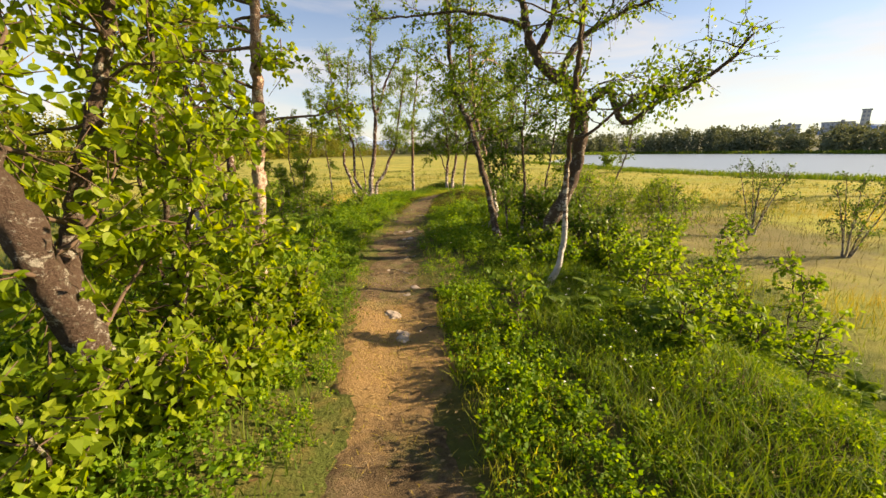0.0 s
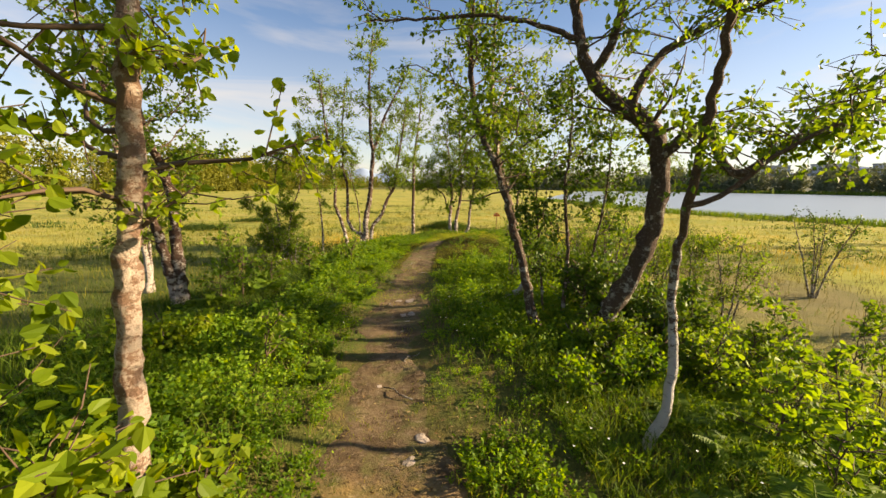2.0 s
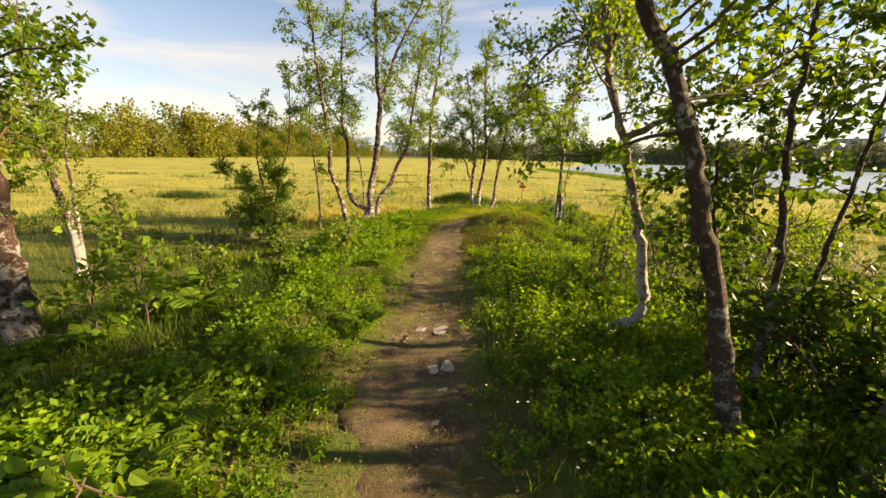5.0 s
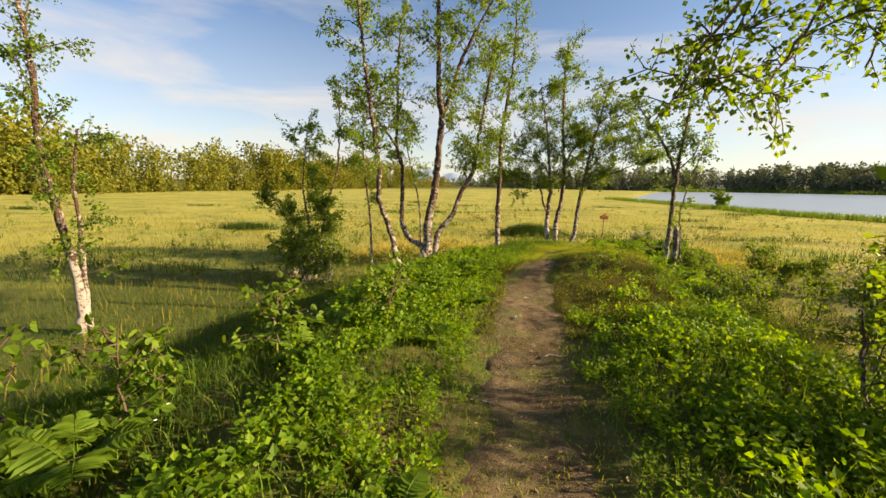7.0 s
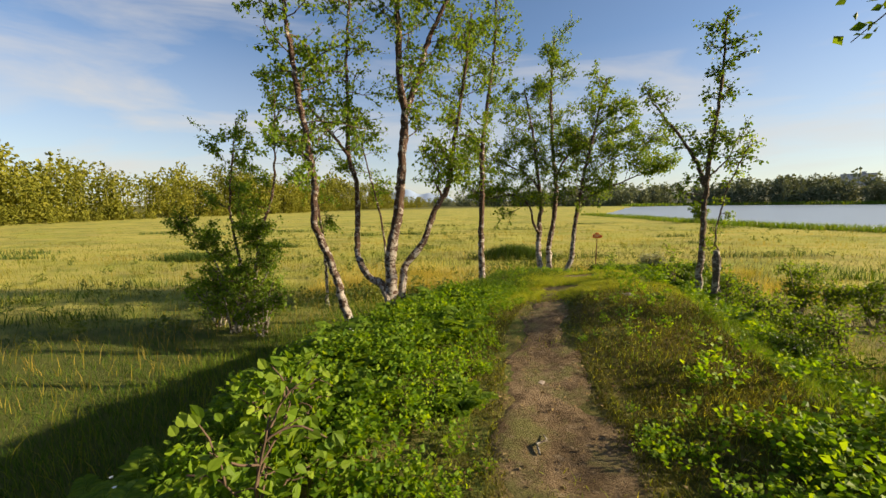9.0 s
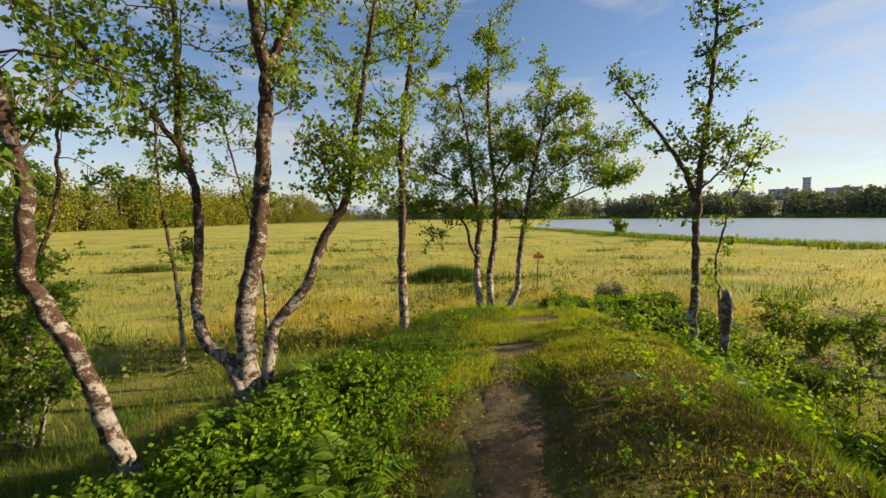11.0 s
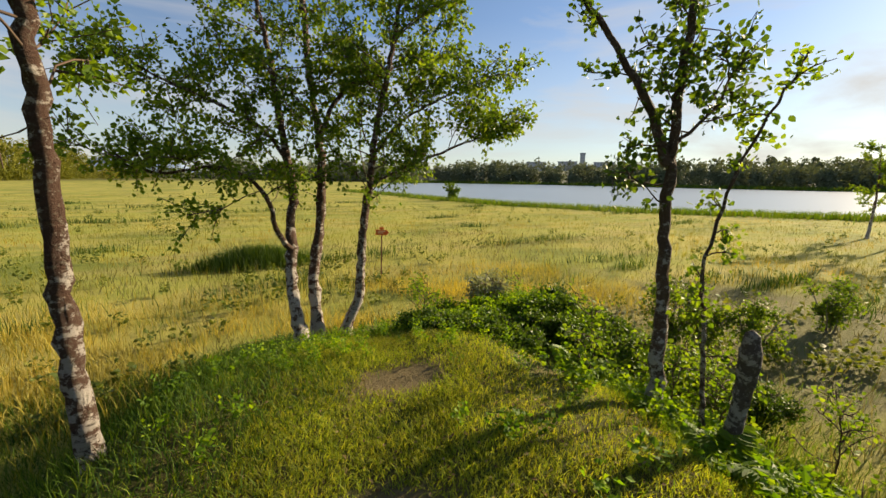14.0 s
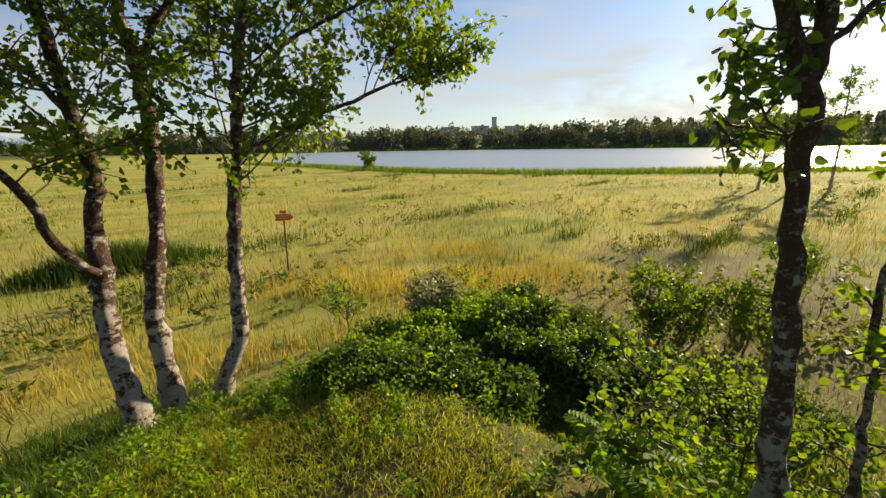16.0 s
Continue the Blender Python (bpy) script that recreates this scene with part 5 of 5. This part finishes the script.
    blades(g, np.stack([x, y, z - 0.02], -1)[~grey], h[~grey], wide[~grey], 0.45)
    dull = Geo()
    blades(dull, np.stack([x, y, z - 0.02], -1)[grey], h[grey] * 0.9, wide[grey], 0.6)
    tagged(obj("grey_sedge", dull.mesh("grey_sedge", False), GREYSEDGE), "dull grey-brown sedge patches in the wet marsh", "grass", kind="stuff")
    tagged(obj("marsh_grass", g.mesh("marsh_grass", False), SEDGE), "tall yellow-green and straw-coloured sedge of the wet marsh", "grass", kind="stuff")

    # litter on the path and ridge, small white flowers among the low plants
    g = Geo()
    x, y, d, r2 = ridge_spots(7500, -1.0, 15.5, -0.9, 1.8, -1, 61)
    at = np.stack([x, y, land(x, y) + 0.016], -1)
    ways = np.stack([r2.normal(0, 1, len(x)), r2.normal(0, 1, len(x)), r2.normal(0, 0.15, len(x))], -1)
    scatter(g, DIAMOND, at, ways, r2.uniform(0.012, 0.035, len(x)), (), DIAMOND_T, 0.85, 0.9)
    tagged(obj("leaf_litter", g.mesh("leaf_litter", False), LITTER), "scattered dry brown leaves and chips on the path", "litter", kind="stuff")
    g = Geo()
    x, y, d, r2 = ridge_spots(900, 0.5, 15.5, -1.7, 2.2, 0.5, 67)
    keep = (wave(x, y, 1.4, 29) > 0.25) & ~((d < 0) & (y > 12.6)) & ~((d > 0) & (d < 2.0) & (y > 9.7))
    x, y, d = x[keep], y[keep], d[keep]
    at = np.stack([x, y, land(x, y) + 0.17 * np.clip(0.45 + 0.65 * np.abs(d), 0.5, 1.1) + r2.uniform(0, 0.03, len(x))], -1)
    for k in range(5):
        ways = np.stack([np.full(len(x), math.cos(1.257 * k)), np.full(len(x), math.sin(1.257 * k)), np.full(len(x), 0.15)], -1)
        scatter(g, DIAMOND, at, ways, 0.008, (), DIAMOND_T, 0.97, 1.3)
    tagged(obj("white_flowers", g.mesh("white_flowers", False), PETAL), "tiny white flowers among the low green plants", "flowers", kind="stuff")
    # dry tan grass at the end of the ridge
    g = Geo()
    n = 26000
    x, y = r.uniform(-5, 7, n), r.normal(18.1, 1.0, n)
    ok = (wave(x, y, 0.9, 33) + wave(x, y, 2.3, 34) > r.uniform(-0.6, 0.9, n)) & (land(x, y) < -0.54)
    x, y = x[ok], y[ok]
    blades(g, np.stack([x, y, land(x, y) - 0.02], -1), r.uniform(0.12, 0.3, len(x)), 0.008, 0.6)
    y = r.uniform(0.6, 4.2, 2600)
    x = np.interp(y, PATH_Y, PATH_X) - 0.12 + r.normal(0, 0.24, 2600)
    ok = wave(x, y, 3.0, 35) > r.uniform(-0.4, 0.8, 2600)
    blades(g, np.stack([x, y, land(x, y) + 0.012], -1)[ok], r.uniform(0.012, 0.035, ok.sum()), 0.004, 2.2)
    tagged(obj("dry_grass", g.mesh("dry_grass", False), DRY), "dry tan grass in the sunlit marsh", "grass", kind="stuff")
    # small dark herbs scattered through the sedge
    herbs = Geo()
    small = [template_bush(28, 0.22, 0.12, 0.05, s) for s in (51, 52, 53)]
    n = 2600
    dist, a = 7 + 26 * r.uniform(0, 1, n) ** 1.3, r.uniform(-0.2, 3.3, n)
    x, y = dist * np.cos(a), 9.5 + dist * np.sin(a)
    ok = (land(x, y) < -0.6) & (shore_distance(x, y) > 1) & (wave(x, y, 0.7, 47) + wave(x, y, 0.25, 48) > r.uniform(-0.3, 0.9, n)) & (y > 13)
    x, y = x[ok], y[ok]
    kind = r.integers(0, 3, len(x))
    for k in range(3):
        m = kind == k
        stamp(herbs, *small[k], np.stack([x, y, land(x, y) - 0.02], -1)[m], r.uniform(0, 6.28, m.sum()), r.uniform(0.7, 1.5, m.sum()), 0.15)
    tagged(obj("marsh_herbs", herbs.mesh("marsh_herbs", False), HERB), "small dark leafy herbs scattered through the sedge", "ground plants", kind="stuff")
    # dark tussocks
    g = Geo()
    for k in range(75):
        a, dd = r.uniform(-0.3, 3.5), 9 + 34 * r.uniform(0, 1) ** 1.2
        cx, cy = dd * math.cos(a), 10 + dd * math.sin(a)
        if land(cx, cy) < -0.65 and shore_distance(cx, cy) > 2:
            n = 130
            u = r.normal(0, 0.5, (n, 2))
            x, y = cx + u[:, 0] * r.uniform(0.6, 2.6), cy + u[:, 1] * r.uniform(0.2, 0.5)
            blades(g, np.stack([x, y, land(x, y) - 0.02], -1), r.uniform(0.12, 0.34, n), 0.006 + 0.0008 * dd, 0.5)
    for cx, cy, rx, ry, n, hh in ((0.6, 22.6, 1.3, 0.5, 5200, 0.62), (-12.0, 22.6, 1.4, 0.5, 1500, 0.5), (-11, 27, 1.5, 0.4, 1200, 0.4)):
        u = r.normal(0, 0.5, (n, 2))
        x, y = cx + u[:, 0] * rx, cy + u[:, 1] * ry
        blades(g, np.stack([x, y, land(x, y) - 0.02], -1), hh * r.uniform(0.5, 1.1, n) * np.exp(-0.5 * (u**2).sum(1)), 0.014, 0.3)
    tagged(obj("tussock_grass", g.mesh("tussock_grass", False), REED), "dark green tussocks of tall grass in the marsh", "grass", kind="stuff")
    # reeds along the shore
    g = Geo()
    pts = np.array(SHORE[:9] , float)
    k = r.uniform(0, len(pts) - 1.001, 14000)
    i = k.astype(int)
    p = pts[i] + (pts[i + 1] - pts[i]) * (k - i)[:, None] + r.normal(0, 0.9, (len(k), 2)) + np.array([-0.5, -0.5])
    z = np.maximum(land(p[:, 0], p[:, 1]), LAKE - 0.2)
    blades(g, np.stack([p[:, 0], p[:, 1], z - 0.05], -1), r.uniform(0.25, 0.6, len(p)), 0.05, 0.3)
    pts = np.array(SHORE[11:17], float)
    k = r.uniform(0, len(pts) - 1.001, 9000)
    i = k.astype(int)
    p = pts[i] + (pts[i + 1] - pts[i]) * (k - i)[:, None] + r.normal(0, 1.6, (len(k), 2))
    blades(g, np.stack([p[:, 0], p[:, 1], np.maximum(land(p[:, 0], p[:, 1]), LAKE - 0.1)], -1), r.uniform(0.6, 1.6, len(p)), 0.45, 0.3)
    tagged(obj("shore_reeds", g.mesh("shore_reeds", False), GRASS), "bright green sedge fringe along the lake edge", "grass", kind="stuff")


build_low_plants()


# ---- post, sign, stones ----
def build_post():
    x, y = 2.13, 13.09
    z = float(land(x, y)) - 0.1
    root = tagged(new("wooden_post"), "weathered grey lichened stump of a wooden post", "post")
    root.location = (x, y, z)
    g = Geo()
    n = 22
    f = np.linspace(0, 1, n)
    line = np.stack([0.03 * np.sin(3 * f), 0.02 * np.sin(4 * f + 1), f * (0.58 - z)], -1)
    tube(g, line, 0.045 + 0.006 * np.sin(9 * f) - 0.012 * (f > 0.93), 16, 0.035)
    obj("post_shaft", g.mesh("post"), POSTWOOD, root)
    g = Geo()
    a = np.arange(12) * 2 * np.pi / 12
    ring = np.stack([0.03 * np.cos(a), 0.03 * np.sin(a), 0.006 * np.sin(3 * a)], -1) + line[-1] + np.array([0, 0, 0.012])
    g.add(np.vstack([ring, line[-1] + np.array([0, 0, -0.03])]), (), [(i, (i + 1) % 12, 12) for i in range(12)])
    obj("split_top", g.mesh("top", False), DARK, root, "dark rotted top of the post")


def box(bm, x0, x1, y0, y1, z0, z1, bevel=0.0):
    vs = [bm.verts.new((x, y, z)) for x in (x0, x1) for y in (y0, y1) for z in (z0, z1)]
    for f in ((0, 1, 3, 2), (4, 6, 7, 5), (0, 4, 5, 1), (2, 3, 7, 6), (0, 2, 6, 4), (1, 5, 7, 3)):
        bm.faces.new([vs[i] for i in f])
    if bevel:
        bmesh.ops.bevel(bm, geom=bm.edges[:], offset=bevel, segments=1, affect="EDGES")
    return bm


def build_sign():
    x, y = 2.78, 20.1
    z = float(land(x, y))
    root = tagged(new("marker_sign"), "small red marker sign on a thin rusty pole in sedge", "sign")
    root.matrix_basis = pose(x, y, z, 0, 1.5, -22)
    top = 0.29 - z
    g = Geo()
    tube(g, np.array([(0, 0, -0.2), (0, 0, 0.4 * top), (0, 0, top)]), [0.014, 0.014, 0.013], 8)
    obj("pole", g.mesh("pole"), RUST, root)
    bm = bmesh.new()
    prof = [(-0.14, -0.055), (0.10, -0.055), (0.155, 0.0), (0.10, 0.055), (-0.14, 0.055), (-0.115, 0.0)]
    front = [bm.verts.new((a, -0.03, top - 0.075 + b)) for a, b in prof]
    back = [bm.verts.new((a, -0.016, top - 0.075 + b)) for a, b in prof]
    bm.faces.new(front)
    bm.faces.new(back[::-1])
    for i in range(6):
        bm.faces.new((front[i], back[i], back[(i + 1) % 6], front[(i + 1) % 6]))
    bmesh.ops.recalc_face_normals(bm, faces=bm.faces[:])
    board = part("sign_board", bm, RED, root, "red arrow-shaped board")
    for k, w in enumerate((0.16, 0.12)):
        bm = bmesh.new()
        box(bm, -0.085, -0.085 + w, -0.034, -0.0305, top - 0.058 - 0.034 * k, top - 0.044 - 0.034 * k)
        part("lettering", bm, CREAM, board)
    bm = bmesh.new()
    box(bm, -0.05, 0.05, -0.028, -0.016, top - 0.01, top + 0.035, 0.004)
    part("top_plate", bm, RED, root)


def stone_mesh(seed, flat, material):
    bm = bmesh.new()
    bmesh.ops.create_icosphere(bm, subdivisions=3, radius=1)
    r = np.random.default_rng(seed)
    off = Vector(r.uniform(0, 9, 3))
    for v in bm.verts:
        n = noise.noise(v.co * 1.3 + off) * 0.38 + noise.noise(v.co * 2.6 + off) * 0.34
        v.co = v.co * (1 + n)
        v.co.z *= flat
    me = bpy.data.meshes.new("stone")
    bm.to_mesh(me)
    bm.free()
    me.materials.append(material)
    return me


def build_stones():
    meshes = [stone_mesh(s, 0.26, PALESTONE) for s in (1, 2, 3)]
    rock = stone_mesh(5, 0.4, STONE)
    r = np.random.default_rng(77)
    spots = [(0.72, 12.2, 0.1), (-0.6, 7.2, 0.12), (-0.78, 7.16, 0.085), (-0.58, 6.59, 0.08), (-0.68, 6.56, 0.06), (-0.6, 6.31, 0.07), (-0.87, 7.72, 0.07), (-0.63, 6.3, 0.03),
             (-0.49, 3.9, 0.055), (-0.6, 3.42, 0.11), (-0.46, 3.0, 0.13), (-0.42, 4.1, 0.06), (-0.67, 6.0, 0.03), (-0.78, 4.8, 0.035), (-0.62, 8.7, 0.03), (-0.75, 8.95, 0.025),
             (-0.55, 10.4, 0.05), (-0.3, 11.5, 0.03)]
    for k, (x, y, s) in enumerate(spots):
        ob = new("stone", meshes[k % 3] if k else rock)
        ob.matrix_basis = Matrix.LocRotScale((x, y, float(land(x, y)) + (0.006 - 0.02 * s if k else -0.022)), Euler((0, 0, r.uniform(0, 6))), (s, s * r.uniform(0.6, 0.9), s * (0.8 if s < 0.12 else 0.5)))
        tagged(ob, "flat grey rock half sunk in the mossy ridge" if k == 0 else "pale worn stone set in the trodden path", "stone", "" if k == 0 else "stones in the path")
    for x, y, a, n in ((-0.55, 8.8, 0.3, 0.22), (-0.85, 6.9, 1.9, 0.16), (-0.6, 5.2, 0.9, 0.25), (-0.5, 4.55, 2.4, 0.3), (-0.7, 9.6, 1.2, 0.18), (-0.9, 8.1, 2.7, 0.2), (-0.35, 3.0, 0.5, 0.25)):
        g = Geo()
        line = np.array([(0, 0, 0), (0.35 * n, 0.03, 0.012), (0.7 * n, -0.01, 0.008), (n, 0.02, 0)])
        tube(g, line, [0.006, 0.006, 0.005, 0.003], 6, 0.1)
        ob = obj("fallen_twig", g.mesh("twig"), POSTWOOD)
        ob.matrix_basis = pose(x, y, float(land(x, y)) + 0.022, 0, 0, math.degrees(a))
        tagged(ob, "pale dry twig lying on the trodden path", "twig", "twigs on the path")


build_post()
build_sign()
build_stones()


# ---- distance ----
def wood_template(seed, clumps, size, spruce=False, low=0.2):
    r = np.random.default_rng(seed)
    g = Geo()
    tube(g, np.array([(0, 0, 0), (0.01, 0, 0.4), (0.0, 0.01, 0.85)]), [0.016, 0.012, 0.004], 4)
    if spruce:
        f = r.uniform(0, 1, clumps) ** 0.7
        a = r.uniform(0, 6.28, clumps)
        rad = 0.17 * (1 - f) * r.uniform(0.5, 1.1, clumps) + 0.01
        at = np.stack([rad * np.cos(a), rad * np.sin(a), 0.08 + 0.92 * f], -1)
        way = np.stack([np.cos(a), np.sin(a), -0.35 + 0 * a], -1)
    else:
        z = r.uniform(low, 0.93, 16)
        reach = 0.27 * np.sqrt(np.clip(1.05 - z, 0.02, 1)) * np.clip(z * 3, 0.45, 1)
        a = r.uniform(0, 6.28, 16)
        balls = np.stack([reach * np.cos(a), reach * np.sin(a), z, r.uniform(0.07, 0.14, 16)], -1)
        pick = balls[r.integers(0, 16, clumps)]
        dirs = unit(r.normal(0, 1, (clumps, 3)))
        at = pick[:, :3] + dirs * pick[:, 3:] * r.uniform(0.5, 1.05, (clumps, 1))
        way = dirs + r.normal(0, 0.6, (clumps, 3))
    scatter(g, DIAMOND, at, way, size * r.uniform(0.6, 1.3, clumps), (), DIAMOND_T, 0.35, 1.3)
    return template(g)


def band(points, depth, n, seed):
    """Places along a line, pushed back to its left by up to depth."""
    r = np.random.default_rng(seed)
    p = np.array(points, float)
    length = np.r_[0, np.cumsum(np.linalg.norm(np.diff(p, axis=0), axis=1))]
    s = r.uniform(0, length[-1], n)
    x, y = np.interp(s, length, p[:, 0]), np.interp(s, length, p[:, 1])
    i = np.clip(np.searchsorted(length, s) - 1, 0, len(p) - 2)
    t = unit(p[i + 1] - p[i])
    back = depth * r.uniform(0, 1, n) ** 1.4
    return x - t[:, 1] * back, y + t[:, 0] * back, back, r


def hill(x, y):
    """The low rise beyond the lake."""
    az = np.degrees(np.arctan2(x, y))
    rr = np.hypot(x, y)
    return land(x, y) + 8 * smoothstep(250, 480, rr) * smoothstep(12, 38, az) * smoothstep(130, 95, az)


def woods(name, label, points, depth, n, low, high, temps, material, seed, ground=land):
    g = Geo()
    x, y, back, r = band(points, depth, n, seed)
    h = r.uniform(low, high, n) * (0.75 + 0.35 * back / depth) * (1 + 0.08 * np.sin(0.07 * x + 0.11 * y) + 0.07 * np.sin(0.23 * x - 0.19 * y))
    az = np.degrees(np.arctan2(x, y))
    h = h * (1 - 0.5 * smoothstep(-14, -10, az) * smoothstep(3, -2, az))
    kind = r.integers(0, len(temps), n)
    z = ground(x, y) - 0.3
    for k, tpl in enumerate(temps):
        m = kind == k
        stamp(g, *tpl, np.stack([x, y, z], -1)[m], r.uniform(0, 6.28, m.sum()), h[m], 0.03)
    return tagged(obj(name, g.mesh(name, False), material), label, "woodland", kind="stuff")


def build_distance():
    leafy = [wood_template(s, 280, 0.055, low=0.03) for s in range(6)]
    thin = [wood_template(s, 170, 0.1, low=0.02) for s in range(6)]
    spruce = [wood_template(s, 130, 0.11, True) for s in range(2)]
    woods("woodland_edge", "sunlit birch woodland along the far edge of the marsh",
          [(-20, 222), (-42, 168), (-57, 106), (-65, 84), (-66, 60), (-80, 20), (-90, -40)][::-1], 26, 480, 8.5, 15.0, leafy, WOODS, 11)
    woods("woodland_scrub", "low sunlit scrub in front of the birch woodland",
          [(-22, 214), (-40, 164), (-54, 105), (-62, 84), (-62, 58), (-76, 20)][::-1], 7, 220, 2.0, 4.2, thin, WOODS, 12)
    woods("far_woods", "dark woodland low beyond the marsh and lake, haze painted into its leaves",
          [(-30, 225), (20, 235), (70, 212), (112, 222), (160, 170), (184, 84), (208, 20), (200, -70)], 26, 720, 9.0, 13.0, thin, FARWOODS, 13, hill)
    woods("far_spruces", "dark spruces on the rise beyond the lake, tinted with painted haze",
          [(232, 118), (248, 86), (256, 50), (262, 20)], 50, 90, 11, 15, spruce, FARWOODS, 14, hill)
    woods("hill_woods", "trees on the rise round the far buildings, tinted with painted haze",
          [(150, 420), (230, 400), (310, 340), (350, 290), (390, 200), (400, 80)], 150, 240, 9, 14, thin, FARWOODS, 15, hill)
    # rise and mountains
    az = np.radians(np.linspace(8, 135, 60))
    rr = np.linspace(215, 900, 24)
    A, R = np.meshgrid(az, rr)
    X, Y = R * np.sin(A), R * np.cos(A)
    Z = hill(X, Y) - 0.6 * (R < 240)
    i, j = np.meshgrid(np.arange(len(rr) - 1), np.arange(len(az) - 1), indexing="ij")
    k = i * len(az) + j
    q = np.stack([k, k + len(az), k + len(az) + 1, k + 1], -1).reshape(-1, 4)
    far = plain("far_meadow", (0.05, 0.065, 0.034), 0.95, 0, 0.4, 0.05, 0)
    tagged(obj("backdrop", mesh_from("rise", np.stack([X, Y, Z], -1).reshape(-1, 3), [q]), far), "low wooded rise beyond the lake", "hill", kind="structure")
    # distance haze is painted into the mountains' blue base colour
    haze = plain("haze_tinted_mountain", (0.24, 0.33, 0.48), 1.0, 0, 0.2, 0.004, 0)
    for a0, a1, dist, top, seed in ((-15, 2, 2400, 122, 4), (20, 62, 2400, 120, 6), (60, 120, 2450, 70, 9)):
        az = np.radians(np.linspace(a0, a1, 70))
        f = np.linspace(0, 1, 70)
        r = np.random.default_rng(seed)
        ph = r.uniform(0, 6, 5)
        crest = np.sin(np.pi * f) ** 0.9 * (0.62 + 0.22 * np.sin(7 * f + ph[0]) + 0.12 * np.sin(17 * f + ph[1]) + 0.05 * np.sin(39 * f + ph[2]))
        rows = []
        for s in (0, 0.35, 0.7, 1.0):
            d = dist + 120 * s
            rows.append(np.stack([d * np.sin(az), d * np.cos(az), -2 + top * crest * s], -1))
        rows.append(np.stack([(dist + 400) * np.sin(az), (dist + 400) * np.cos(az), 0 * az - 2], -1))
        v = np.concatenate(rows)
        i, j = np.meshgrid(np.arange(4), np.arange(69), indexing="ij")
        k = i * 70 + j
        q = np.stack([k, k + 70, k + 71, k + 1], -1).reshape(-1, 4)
        tagged(obj("backdrop", mesh_from("mountain", v, [q]), haze), "mountain on the horizon with haze painted in as pale blue", "mountain", kind="structure")


def build_buildings():
    grey = plain("grey_facade", (0.62, 0.62, 0.66), 0.8, 0, 0.15, 0.3, 0)
    roofm = plain("dark_roof", (0.34, 0.35, 0.38), 0.7, 0, 0.2, 0.3, 0)
    glass = plain("dark_window", (0.36, 0.39, 0.44), 0.25, 0, 0.2, 0.5, 0)
    pale = plain("pale_tower_wall", (0.66, 0.63, 0.58), 0.8, 0, 0.15, 0.3, 0)
    for label, cx, cy, wide, deep, z0, z1, wall, floors in (
            ("long low grey apartment block among trees", 331, 377, 22, 12, 9, 21.8, grey, 4),
            ("long low grey apartment block with a roof hut", 357, 353, 21, 12, 9, 22.5, grey, 4),
            ("square pale tower block above the trees", 368, 341, 5.5, 6, 9, 32.0, pale, 7),
            ("low grey apartment block partly behind trees", 384, 324, 22, 12, 9, 21.8, grey, 4)):
        yaw = -math.degrees(math.atan2(cx, cy))
        root = tagged(new("apartment_building"), label, "building", "far buildings")
        root.matrix_basis = pose(cx, cy, z0, 0, 0, yaw)
        h = z1 - z0
        bm = bmesh.new()
        box(bm, -wide / 2, wide / 2, 0, deep, 0, h)
        part("wall", bm, wall, root)
        bm = bmesh.new()
        box(bm, -wide / 2 - 0.5, wide / 2 + 0.5, -0.5, deep + 0.5, h + 0.01, h + 0.8, 0.05)
        if wide > 20:
            box(bm, wide * 0.08, wide * 0.2, deep * 0.3, deep * 0.7, h + 0.8, h + 2.6)
        part("roof", bm, roofm, root)
        cols = max(2, int(wide / 3))
        for f in range(floors):
            for c in range(cols):
                bm = bmesh.new()
                x = -wide / 2 + wide * (c + 0.5) / cols
                z = h * (f + 0.3) / floors
                box(bm, x - 0.8, x + 0.8, -0.06, -0.01, z, z + h / floors * 0.5)
                part("window", bm, glass, root)


build_distance()
build_buildings()
